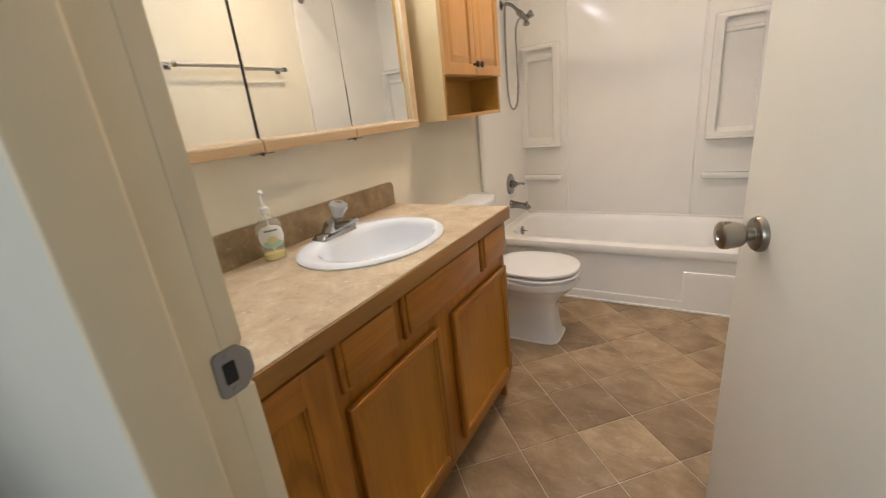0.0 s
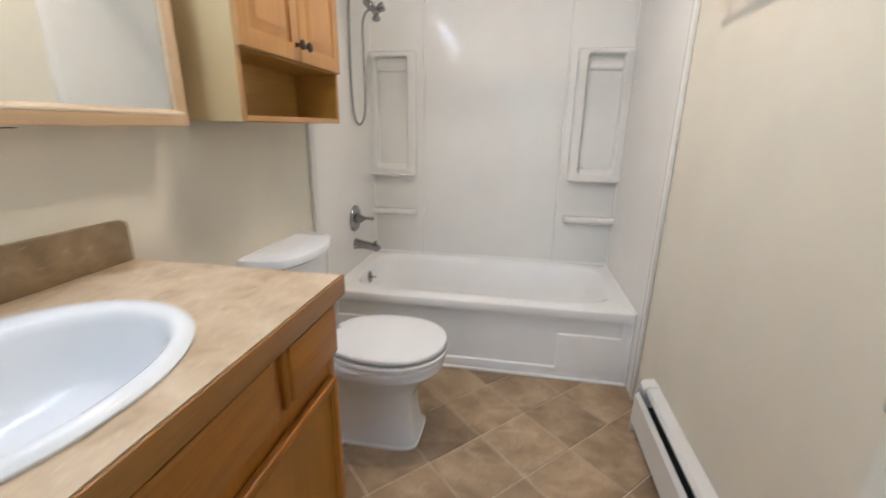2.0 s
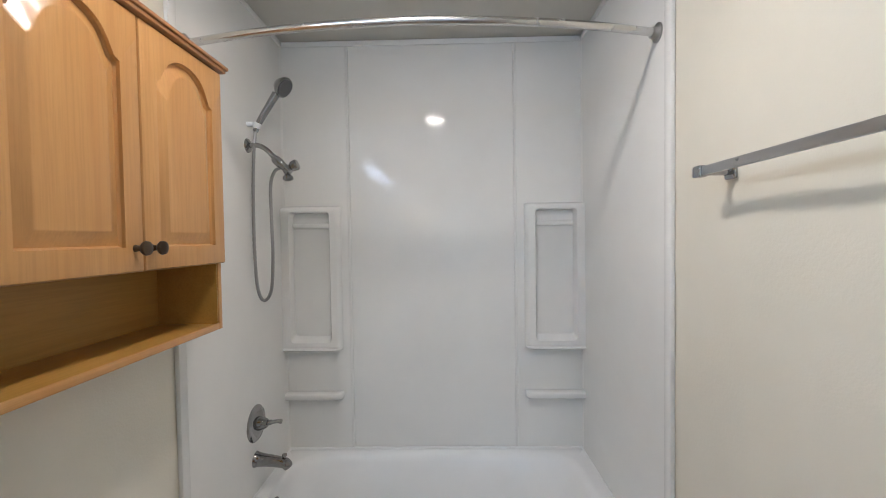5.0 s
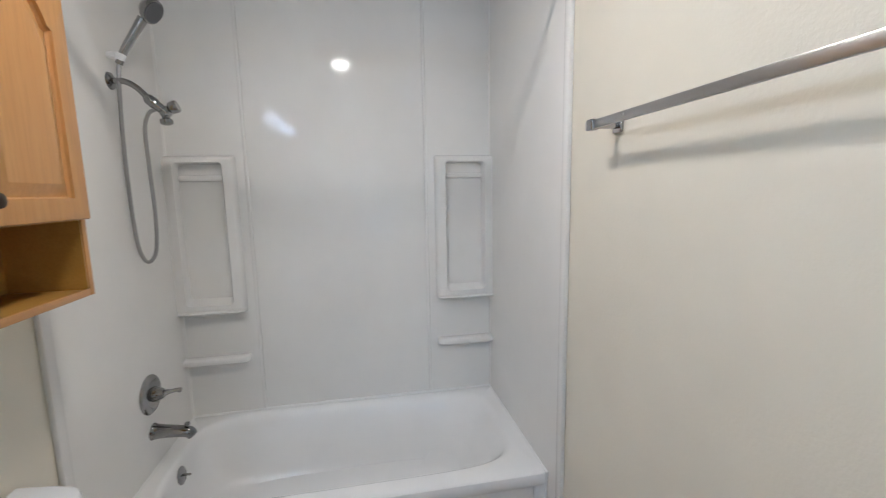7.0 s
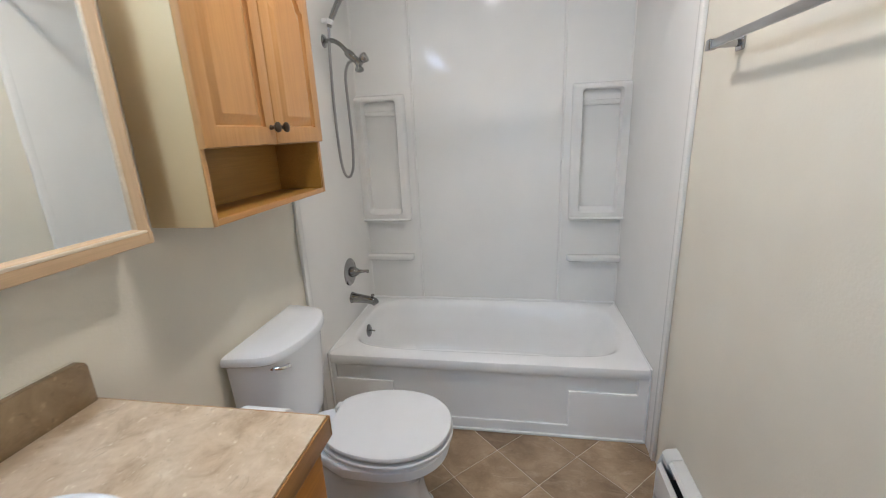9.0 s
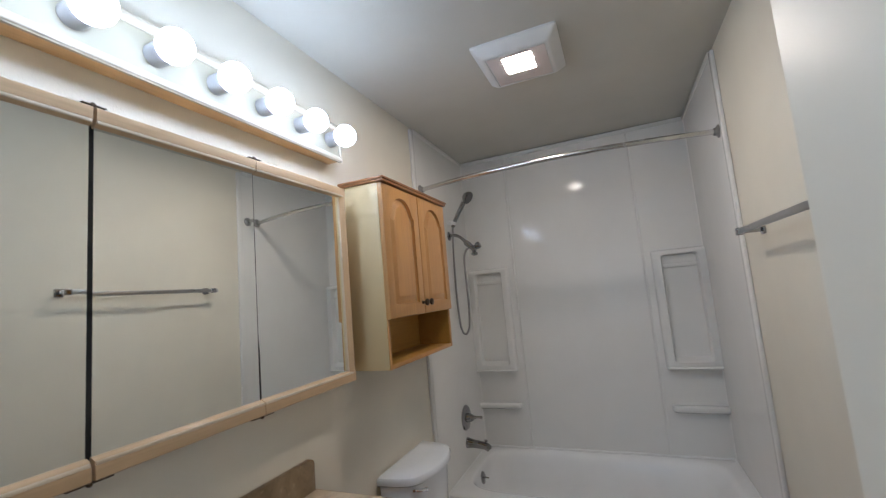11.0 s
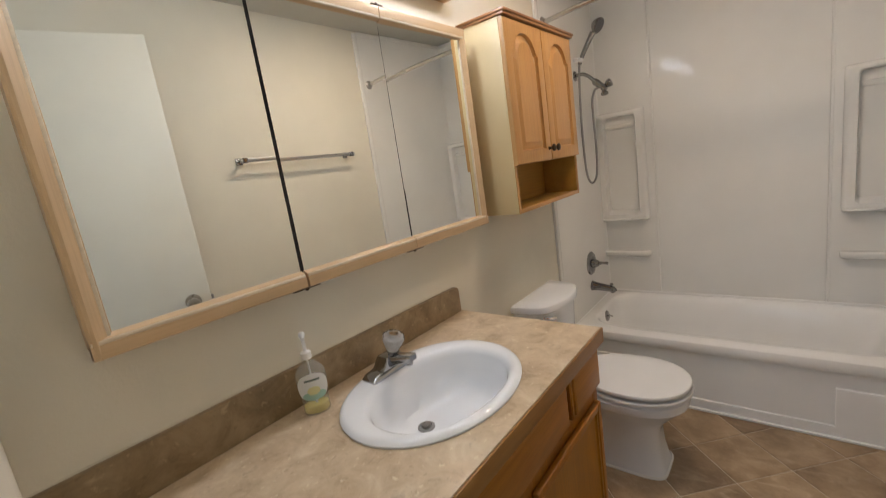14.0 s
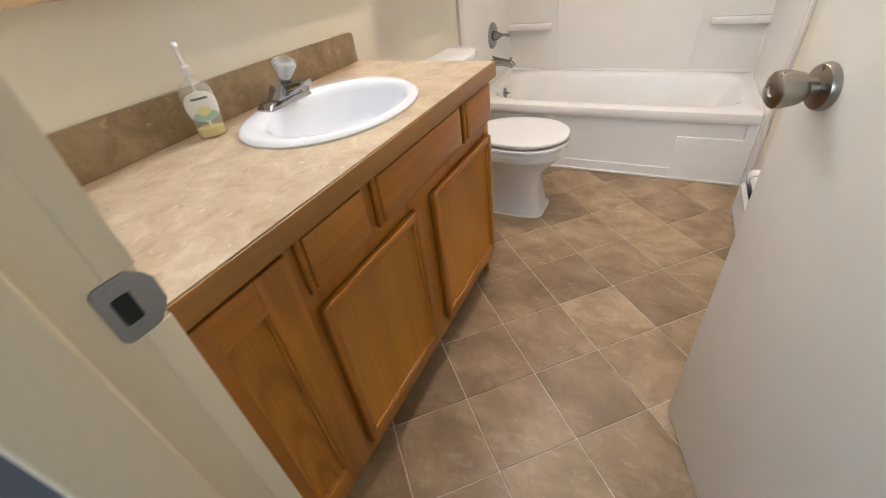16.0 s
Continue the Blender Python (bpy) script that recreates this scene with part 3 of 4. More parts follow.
part("body", tube(smooth_path([(SX0, 2.368, 0.525), (0.05, 2.368, 0.522), (0.10, 2.368, 0.516), (0.138, 2.368, 0.508), (0.152, 2.368, 0.490)], 5), [0.034, 0.031, 0.029, 0.028, 0.027, 0.026, 0.025, 0.0245, 0.024, 0.0235, 0.023, 0.0228, 0.0225, 0.0222, 0.022, 0.022, 0.022, 0.0215, 0.021, 0.02, 0.018], 22), FIXTURE, spout)
part("diverter_pull", lathe([(0, 0), (0.005, 0), (0.005, 0.012), (0.010, 0.014), (0.010, 0.022), (0, 0.024)], (0.136, 2.368, 0.525), (0, 0, 1), 16), FIXTURE, spout)

# shower arm, diverter, hand shower and hose
shower = thing("hand_shower", (SX0, 2.372, 1.85), "chrome hand shower on an arm with a looped metal hose", "shower head")
SYC = 2.372
part("arm_flange", lathe([(0, 0), (0.030, 0), (0.028, 0.005), (0.014, 0.012), (0, 0.012)], (SX0, SYC, 1.848), (1, 0, 0)), FIXTURE, shower)
part("arm", tube(smooth_path([(SX0, SYC, 1.848), (0.055, SYC, 1.848), (0.095, SYC, 1.826), (0.140, SYC, 1.775)], 6), 0.0105), FIXTURE, shower)
part("diverter", joined(lathe([(0, -0.004), (0.015, -0.004), (0.019, 0.004), (0.0195, 0.030), (0.0165, 0.036), (0.0165, 0.062), (0.020, 0.066), (0.020, 0.084), (0.015, 0.088), (0, 0.088)], (0.124, SYC, 1.792), (0.62, 0, -0.55), 24),
                        lathe([(0, 0), (0.014, 0), (0.014, 0.020), (0.021, 0.026), (0.023, 0.046), (0.020, 0.052), (0, 0.053)], (0.172, SYC, 1.748), (0.85, 0, 0.35), 20),
                        lathe([(0, 0), (0.013, 0), (0.013, 0.020), (0.021, 0.026), (0.021, 0.038), (0.012, 0.043), (0, 0.043)], (0.176, SYC, 1.742), (0.1, -0.1, -1), 20)), FIXTURE, shower)
part("bracket", joined(box(SX0, 0.042, SYC - 0.011, SYC + 0.011, 1.925, 1.945, 0.005), lathe([(0, 0), (0.013, 0), (0.0165, 0.020), (0.015, 0.023), (0, 0.023)], (0.050, SYC, 1.918), (0.35, 0, 0.94), 20)), WHITE_PLASTIC, shower, "pale plastic wall bracket")
part("handle", tube(smooth_path([(0.045, SYC, 1.905), (0.070, SYC, 1.955), (0.112, SYC, 2.020), (0.138, SYC, 2.060)], 6), [0.0115 + 0.0003 * k for k in range(19)], 16), FIXTURE, shower)
hd = part("head", lathe([(0, -0.022), (0.014, -0.022), (0.026, -0.014), (0.041, 0.006), (0.044, 0.016), (0.042, 0.022), (0, 0.022)], (0.158, SYC, 2.092), (0.80, -0.15, -0.58), 32), FIXTURE, shower)
part("spray_face", lathe([(0, 0.020), (0.037, 0.020), (0.036, 0.026), (0, 0.027)], (0.158, SYC, 2.092), (0.80, -0.15, -0.58), 32), GREY_RUBBER, hd, "dark grey spray face")
part("hose", tube(smooth_path([(0.045, SYC, 1.905), (0.038, SYC - 0.004, 1.80), (0.032, SYC - 0.006, 1.60), (0.032, SYC - 0.004, 1.38), (0.040, SYC, 1.245), (0.066, SYC, 1.200), (0.096, SYC, 1.245),
                               (0.106, SYC, 1.38), (0.104, SYC, 1.55), (0.104, SYC, 1.68), (0.122, SYC, 1.738), (0.150, SYC, 1.755)], 16), 0.0072, 12, -0.14), STEEL, shower, "ribbed metal hose")


# ---- vanity ----
CT, VY1, VF = 0.872, 0.945, 0.530
vanity = thing("vanity_cabinet", (0.27, 0.34, 0), "honey oak bathroom vanity cabinet with doors and drawers", "vanity")
part("carcass", joined(box(0.004, VF - 0.019, VY1 - 0.016, VY1, 0.0, 0.828, 0.001), box(0.004, VF - 0.019, -0.250, -0.234, 0.0, 0.828),
                       box(0.004, VF - 0.019, -0.234, VY1 - 0.016, 0.10, 0.115), box(0.004, 0.012, -0.234, VY1 - 0.016, 0.115, 0.828)), OAK_V, vanity)
part("toe_kick", box(VF - 0.085, VF - 0.072, -0.234, VY1 - 0.016, 0.0, 0.10), OAK_H, vanity)
ff = bmesh.new()
for y0, y1 in ((-0.250, -0.235), (-0.018, 0.026), (0.388, 0.498), (0.905, VY1)):
    add(ff, box(VF - 0.019, VF, y0, y1, 0.10, 0.828, 0.0015))
for y0, y1, z0, z1 in ((-0.018, VY1, 0.10, 0.168), (-0.018, VY1, 0.640, 0.700), (-0.018, VY1, 0.818, 0.828), (-0.250, -0.018, 0.10, 0.12), (-0.250, -0.018, 0.80, 0.828)):
    add(ff, box(VF - 0.0185, VF - 0.0006, y0, y1, z0, z1))
for y0, y1 in ((0.205, 0.255), (0.692, 0.732)):
    add(ff, box(VF - 0.019, VF, y0, y1, 0.70, 0.818, 0.001))
part("face_frame", ff, OAK_V, vanity)


def slab_front(name, y0, y1, z0, z1, mat, grain_mat):
    """A drawer front with a stepped, rounded border."""
    def ring(i, x, r):
        return [Vector((x, a, b)) for a, b in rounded_rect(y0 + i, y1 - i, z0 + i, z1 - i, max(r, 0.001), 3)]
    return part(name, loft([ring(0.0, VF, 0.002), ring(0.0, VF + 0.009, 0.002), ring(0.003, VF + 0.0125, 0.003), ring(0.011, VF + 0.0130, 0.003), ring(0.0120, VF + 0.0185, 0.004), ring(0.017, VF + 0.0205, 0.004)]), grain_mat, vanity)


def panel_door(name, y0, y1, z0, z1, x, w, mat_v, mat_h, mat_p, parent, thick=0.019):
    """Rails and stiles round a sunk panel."""
    d = part(name, box(x, x + thick, y0, y0 + w, z0, z1, 0.004, 3), mat_v, parent)
    part("stile", box(x, x + thick, y1 - w, y1, z0, z1, 0.004, 3), mat_v, d)
    part("rail", box(x + 0.0005, x + thick - 0.0008, y0 + w - 0.003, y1 - w + 0.003, z0, z0 + w, 0.004, 3), mat_h, d)
    part("rail", box(x + 0.0005, x + thick - 0.0008, y0 + w - 0.003, y1 - w + 0.003, z1 - w, z1, 0.004, 3), mat_h, d)
    iy0, iy1, iz0, iz1 = y0 + w, y1 - w, z0 + w, z1 - w
    def ring(i, xx):
        return [Vector((xx, a, b)) for a, b in ((iy0 + i, iz0 + i), (iy1 - i, iz0 + i), (iy1 - i, iz1 - i), (iy0 + i, iz1 - i))]
    part("panel", loft([ring(-0.002, x + thick - 0.003), ring(0.004, x + thick - 0.006), ring(0.005, x + thick - 0.011), ring(0.009, x + 0.005)], False, True), mat_p, d)
    return d


slab_front("drawer_front", 0.012, 0.214, 0.690, 0.826, OAK_V, OAK_H)
slab_front("drawer_front", 0.248, 0.700, 0.690, 0.826, OAK_V, OAK_H)
slab_front("drawer_front", 0.726, 0.940, 0.690, 0.826, OAK_V, OAK_H)
panel_door("door", 0.011, 0.400, 0.158, 0.650, VF + 0.0005, 0.024, OAK_V, OAK_H, OAK_PALE, vanity)
panel_door("door", 0.486, 0.920, 0.158, 0.645, VF + 0.0005, 0.024, OAK_V, OAK_H, OAK_PALE, vanity)
panel_door("door", -0.247, -0.012, 0.120, 0.806, VF - 0.008, 0.074, OAK_V, OAK_H, OAK_CATHEDRAL, vanity)

top = thing("countertop", (0.28, 0.35, CT), "beige mottled laminate countertop with worn brown edge and backsplash", "countertop")
SCX, SCY, SA, SB = 0.282, 0.478, 0.213, 0.260
outer = [(0.003, -0.250), (0.556, -0.250), (0.556, 0.966), (0.003, 0.966)]
deck = bmesh.new()
hole = oval(SCX, SCY, SA - 0.018, SB - 0.018, 2.0, 64)
def toward(p):
    dx, dy = p[0] - SCX, p[1] - SCY
    ks = []
    if dx:
        ks.append(((0.551 if dx > 0 else 0.003) - SCX) / dx)
    if dy:
        ks.append(((0.963 if dy > 0 else -0.250) - SCY) / dy)
    k = min(ks)
    return (SCX + dx * k, SCY + dy * k)
edge_pts = [toward(p) for p in hole]
corners = [(0.551, 0.963), (0.003, 0.963), (0.003, -0.250), (0.551, -0.250)]
for c in corners:
    i = min(range(64), key=lambda j: (edge_pts[j][0] - c[0]) ** 2 + (edge_pts[j][1] - c[1]) ** 2)
    edge_pts[i] = c
part("deck", loft([at_z(edge_pts, CT - 0.038), at_z(edge_pts, CT), at_z(hole, CT), at_z(hole, CT - 0.038)], False, False), LAMINATE, top)
part("front_edge", box(0.5515, 0.557, -0.250, 0.9635, CT - 0.048, CT - 0.0015, 0.002), EDGEWOOD, top, "brown wood-look edge strip with chipped corner")
part("end_edge", box(0.003, 0.557, 0.9635, 0.9685, CT - 0.048, CT - 0.0015, 0.002), EDGEWOOD, top)
part("backsplash", prism([(-0.250, CT + 0.0005), (0.958, CT + 0.0005), (0.958, CT + 0.084), (0.954, CT + 0.094), (0.944, CT + 0.100), (0.85, CT + 0.1015), (-0.250, CT + 0.110)], "x", 0.001, 0.020, 0.0015), SPLASH, top)
part("caulk_bead", prism([(-0.250, CT + 0.1095), (0.85, CT + 0.101), (0.944, CT + 0.0995), (0.944, CT + 0.1025), (0.85, CT + 0.104), (-0.250, CT + 0.1125)], "x", 0.001, 0.004), WALL, top, "painted caulk line above the backsplash")

sink = thing("washbasin", (SCX, SCY, CT), "white oval drop-in porcelain washbasin", "sink")
bx, by = SCX + 0.022, SCY + 0.002
sr = [at_z(oval(SCX, SCY, SA, SB, 2.05, 80), CT + 0.0005), at_z(oval(SCX, SCY, SA + 0.001, SB + 0.001, 2.05, 80), CT + 0.005), at_z(oval(SCX, SCY, SA - 0.004, SB - 0.004, 2.05, 80), CT + 0.0105),
      at_z(oval(SCX, SCY, SA - 0.014, SB - 0.014, 2.05, 80), CT + 0.014), at_z(oval(bx, by, 0.168, 0.220, 2.1, 80), CT + 0.013), at_z(oval(bx, by, 0.158, 0.210, 2.15, 80), CT + 0.007),
      at_z(oval(bx, by, 0.150, 0.201, 2.2, 80), CT - 0.008), at_z(oval(bx, by, 0.142, 0.190, 2.2, 80), CT - 0.05), at_z(oval(bx - 0.012, by - 0.002, 0.124, 0.166, 2.2, 80), CT - 0.088),
      at_z(oval(bx - 0.030, by - 0.006, 0.096, 0.126, 2.1, 80), CT - 0.115), at_z(oval(bx - 0.054, by - 0.012, 0.052, 0.066, 2.0, 80), CT - 0.127), at_z(oval(bx - 0.066, by - 0.016, 0.022, 0.022, 2.0, 80), CT - 0.130)]
part("bowl", loft(sr, False, True), PORCELAIN, sink)
drain = part("drain_ring", lathe([(0, 0), (0.024, 0), (0.024, 0.003), (0.017, 0.0045), (0.015, 0.001), (0, 0.001)], (bx - 0.066, by - 0.016, CT - 0.1305)), STEEL, sink, "steel drain ring with pop-up stopper")
part("stopper", lathe([(0, 0), (0.011, 0), (0.013, 0.006), (0.012, 0.009), (0, 0.010)], (bx - 0.066, by - 0.016, CT - 0.1290)), NICKEL, drain)

# centerset faucet with a clear knob
FX, FY, FZ = 0.120, 0.472, CT + 0.0125
faucet = thing("faucet", (FX, FY, FZ), "chrome centerset faucet with a clear acrylic knob", "faucet")
fb = [[Vector((x, y, FZ + z)) for x, y in rounded_rect(FX - w, FX + w, FY - l, FY + l, 0.008)] for w, l, z in ((0.028, 0.082, 0), (0.028, 0.082, 0.005), (0.024, 0.072, 0.015), (0.022, 0.046, 0.019))]
part("base", loft(fb), CHROME, faucet)
body_rings = [[Vector((x, y, FZ + z)) for x, y in rounded_rect(FX - w + s, FX + w + s, FY - l, FY + l, 0.006)] for w, l, s, z in ((0.023, 0.046, 0.0, 0.016), (0.024, 0.036, 0.003, 0.028), (0.024, 0.030, 0.006, 0.042), (0.021, 0.026, 0.009, 0.052), (0.014, 0.016, 0.012, 0.057))]
part("body", loft(body_rings), CHROME, faucet)
part("spout", loft([[Vector((x, FY + a, z + b)) for a, b in rounded_rect(-w, w, -h, h, 0.004, 4)] for x, z, w, h in
                    ((FX + 0.018, FZ + 0.034, 0.021, 0.016), (FX + 0.045, FZ + 0.042, 0.0195, 0.013), (FX + 0.072, FZ + 0.049, 0.018, 0.0105), (FX + 0.090, FZ + 0.053, 0.0175, 0.010), (FX + 0.100, FZ + 0.055, 0.0165, 0.0095), (FX + 0.104, FZ + 0.055, 0.0135, 0.007))]), CHROME, faucet)
part("aerator", lathe([(0, 0), (0.009, 0), (0.010, 0.010), (0, 0.010)], (FX + 0.088, FY, FZ + 0.034), (0, 0, 1), 18), STEEL, faucet)
lean = (0.30, 0.05, 1)
part("knob_stem", lathe([(0, 0.048), (0.012, 0.048), (0.010, 0.070), (0, 0.070)], (FX + 0.004, FY, FZ), lean, 18), CHROME, faucet)
part("knob", lathe([(0, 0.060), (0.014, 0.060), (0.018, 0.070), (0.0285, 0.096), (0.0325, 0.106), (0.031, 0.113), (0.025, 0.1175), (0.016, 0.1188), (0, 0.119)], (FX + 0.004, FY, FZ), lean, 10), ACRYL, faucet, "clear faceted acrylic knob", False)
# added white core: stands in for the bulbs reflected in the facets
part("knob_glint_core", lathe([(0, 0.063), (0.009, 0.063), (0.012, 0.072), (0.023, 0.100), (0.025, 0.107), (0.020, 0.111), (0, 0.112)], (FX + 0.004, FY, FZ), lean, 10), SEAT, faucet, "white core added for the knob's bulb reflections", False)
part("knob_cap", lathe([(0, 0.1187), (0.014, 0.1187), (0.013, 0.121), (0, 0.122)], (FX + 0.004, FY, FZ), lean, 24), POLISHED, faucet)

# soap bottle
SBX, SBY = 0.082, 0.254
soap = thing("soap_bottle", (SBX, SBY, CT), "clear pump soap bottle nearly empty with yellow soap", "soap bottle")
turn = Matrix.Rotation(radians(-29), 3, "Z")
def bottle_ring(a, b, z, count=40, t0=0.0, t1=2 * math.pi, closed=True):
    pts = []
    for i in range(count):
        t = t0 + (t1 - t0) * i / (count if closed else count - 1)
        v = turn @ Vector((b * math.cos(t), a * math.sin(t), 0))
        pts.append(Vector((SBX + v.x, SBY + v.y, CT + z)))
    return pts
body_prof = [(0.030, 0.019, 0.001), (0.033, 0.021, 0.006), (0.032, 0.021, 0.03), (0.034, 0.022, 0.06), (0.037, 0.023, 0.085), (0.036, 0.022, 0.108), (0.027, 0.018, 0.124), (0.015, 0.013, 0.134), (0.011, 0.011, 0.138), (0.011, 0.011, 0.146)]
part("bottle", loft([bottle_ring(*r) for r in body_prof]), BOTTLE, soap)
part("liquid", loft([bottle_ring(0.0275, 0.0175, 0.004), bottle_ring(0.0305, 0.0190, 0.008), bottle_ring(0.0300, 0.0188, 0.024), bottle_ring(0.027, 0.0165, 0.0255)]), SOAP, soap, "yellow liquid soap")
def label_patch(name, mat, w, z0, z1, grow, rise=True):
    rows = []
    for k in range(13):
        u = k / 12
        half = w * math.sqrt(max(0.0, 1 - (2 * u - 1) ** 2)) if rise else w
        z = z0 + (z1 - z0) * u
        a, b = 0.0375 + grow, 0.0228 + grow
        rows.append(bottle_ring(a, b, z, 15, -max(half, 0.02), max(half, 0.02), False))
    return part(name, loft(rows, False, False, False), mat, soap)
label_patch("label", LABEL, 1.15, 0.040, 0.112, 0.0008)
label_patch("label_leaf", LEAFGREEN, 0.8, 0.042, 0.066, 0.0014)
label_patch("label_lemon", LEMON, 0.40, 0.056, 0.078, 0.0019)
label_patch("label_print", INK, 0.50, 0.092, 0.097, 0.0014, False)
pump = part("pump_collar", lathe([(0, 0.144), (0.013, 0.144), (0.013, 0.160), (0.006, 0.164), (0.0045, 0.166), (0.0045, 0.200), (0, 0.200)], (SBX, SBY, CT), (0, 0, 1), 20), WHITE_PLASTIC, soap, "white pump head")
nz = turn @ Vector((1, 0, 0))
part("nozzle", tube([Vector((SBX, SBY, CT + 0.203)) - nz * 0.012, Vector((SBX, SBY, CT + 0.205)), Vector((SBX, SBY, CT + 0.205)) + nz * 0.014, Vector((SBX, SBY, CT + 0.202)) + nz * 0.026], [0.0075, 0.008, 0.006, 0.004], 12), WHITE_PLASTIC, pump)
part("dip_tube", tube([Vector((SBX, SBY, CT + 0.144)), Vector((SBX + 0.004, SBY, CT + 0.02))], 0.0025, 8), WHITE_PLASTIC, soap)

# paper roll on the vanity's end
holder = thing("toilet_paper_holder", (0.39, VY1, 0.782), "small chrome holder with a white toilet roll", "toilet paper holder")
for x in (0.300, 0.430):
    part("post", box(x, x + 0.016, VY1 + 0.0005, VY1 + 0.062, 0.774, 0.790, 0.003), CHROME, holder)
part("roller", tube([Vector((0.308, VY1 + 0.056, 0.782)), Vector((0.438, VY1 + 0.056, 0.782))], 0.008), CHROME, holder)
roll = thing("toilet_roll", (0.373, VY1 + 0.056, 0.782), "white toilet paper roll hanging beside the vanity", "toilet roll")
part("paper", lathe([(0.019, 0), (0.053, 0), (0.054, 0.002), (0.054, 0.103), (0.053, 0.105), (0.019, 0.105), (0.019, 0.0)], (0.320, VY1 + 0.056, 0.782), (1, 0, 0), 40), PAPER, roll)

# ---- mirrored medicine cabinet ----
MX, MZ0, MZ1 = 0.088, 1.185, 1.902
MY = (-0.122, 0.301, 0.702, 1.125)
cabinet = thing("medicine_cabinet", (0.04, 0.5, MZ0), "three-door mirrored medicine cabinet in pale maple frame", "medicine cabinet")
part("body", box(0.001, 0.066, MY[0] + 0.006, MY[3] - 0.006, MZ0 + 0.006, MZ1 - 0.006, 0.002), FRAMEWOOD_H, cabinet)


def rail_prof(z, s):
    """Section of a rail: flat wood, then a bead stepping to the glass. s is the way to the glass."""
    return [(0.0665, z), (MX - 0.003, z), (MX - 0.001, z + s * 0.0015), (MX - 0.0005, z + s * 0.004), (MX - 0.0015, z + s * 0.026), (MX - 0.006, z + s * 0.029), (MX - 0.004, z + s * 0.034), (0.0715, z + s * 0.040), (0.0665, z + s * 0.040)]


def section(prof, y0, y1):
    return prism(prof, "y", y0, y1)


for i in range(3):
    gaps = (0.0, 0.0032, 0.0014, 0.0)
    y0, y1 = MY[i] + gaps[i], MY[i + 1] - gaps[i + 1]
    d = part("door", section(rail_prof(MZ1, -1), y0, y1), FRAMEWOOD_H, cabinet)
    part("bottom_rail", section(rail_prof(MZ0, 1), y0, y1), FRAMEWOOD_H, d)
    tip = (0.0033, 0.0019, 0.0008)[i]
    turned = (0.0, 0.0, 0.0036)[i]
    ends = []
    for yy, k in ((y0 + 0.0015, -turned), (y1 - 0.0015, turned)):
        ends.append([Vector((xx, yy, zz)) for xx, zz in ((0.0664, MZ0 + 0.036), (0.0712 - tip + k, MZ0 + 0.036), (0.0712 + tip + k, MZ1 - 0.036), (0.0664, MZ1 - 0.036))])
    part("mirror", loft(ends), MIRROR, d, "mirror glass", False)
    for z, s in ((MZ0 + 0.0265, 1), (MZ1 - 0.0265, -1)):
        part("bead", box(MX - 0.006, MX - 0.0012, y0 + 0.001, y1 - 0.001, min(z, z + s * 0.007), max(z, z + s * 0.007), 0.0016), BEAD, d, "pale inner bead")
    for side in ((0,) if i == 0 else (2,) if i == 2 else ()):
        yb, s = (MY[0], 1) if side == 0 else (MY[3], -1)
        prof = [(0.0665, yb), (MX - 0.006, yb), (MX - 0.001, yb + s * 0.004), (MX, yb + s * 0.010), (MX - 0.009, yb + s * 0.026), (MX - 0.0135, yb + s * 0.033), (0.0715, yb + s * 0.036), (0.0665, yb + s * 0.036)]
        part("stile", prism(prof, "z", MZ0 + 0.0005, MZ1 - 0.0005), FRAMEWOOD_V, d)
        yb2 = yb + s * 0.0265
        part("bead", box(MX - 0.016, MX - 0.0095, min(yb2, yb2 + s * 0.007), max(yb2, yb2 + s * 0.007), MZ0 + 0.026, MZ1 - 0.026, 0.0016), BEAD, d, "pale inner bead")
for y in (MY[1], MY[2]):
    # black strip over the body paints the shade in the door gap
    part("gap_shade", box(0.0662, 0.0672, y - 0.0055, y + 0.0055, MZ0 + 0.002, MZ1 - 0.002), BLACK, cabinet, "black strip for the shade between doors", False)
    for z, s in ((MZ0, -1), (MZ1, 1)):
        xf, w = (0.086, 0.022) if s > 0 else (0.080, 0.038)
        part("hinge_pin", joined(box(0.040, xf - 0.001, y - 0.004, y + 0.004, min(z, z + s * 0.003), max(z, z + s * 0.003), 0.0008), box(xf - 0.012, xf, y - w, y + w, min(z + s * 0.0028, z + s * 0.005), max(z + s * 0.0028, z + s * 0.005), 0.001),
                                 lathe([(0, 0), (0.005, 0), (0.005, 0.004), (0.003, 0.006), (0, 0.006)], (xf - 0.007, y, z + s * 0.0045), (0, 0, s), 12)), BRONZE, cabinet, "small bronze hinge")

# ---- vanity light bar ----
BZ = 2.090
bar = thing("vanity_light_bar", (0.03, 0.517, 2.02), "wooden vanity light bar with eight glowing globe bulbs", "vanity light")
part("housing", box(0.001, 0.056, -0.113, 1.147, 2.022, 2.158, 0.002), BARWOOD, bar)
part("faceplate", box(0.0565, 0.0605, -0.108, 1.142, 2.034, 2.146, 0.001), BARFACE, bar, "cream reflective faceplate")
for z0, z1 in ((2.018, 2.036), (2.144, 2.162)):
    part("moulding", joined(box(0.050, 0.068, -0.117, 1.151, z0, z1, 0.005, 3), box(0.0605, 0.0655, -0.110, 1.144, z0 - 0.003 if z0 < 2.1 else z0 - 0.006, z1 + 0.004, 0.002)), BARTRIM, bar)
for y0, y1 in ((-0.117, -0.102), (1.136, 1.151)):
    part("moulding", box(0.050, 0.0685, y0, y1, 2.030, 2.150, 0.004, 3), BARTRIM, bar)
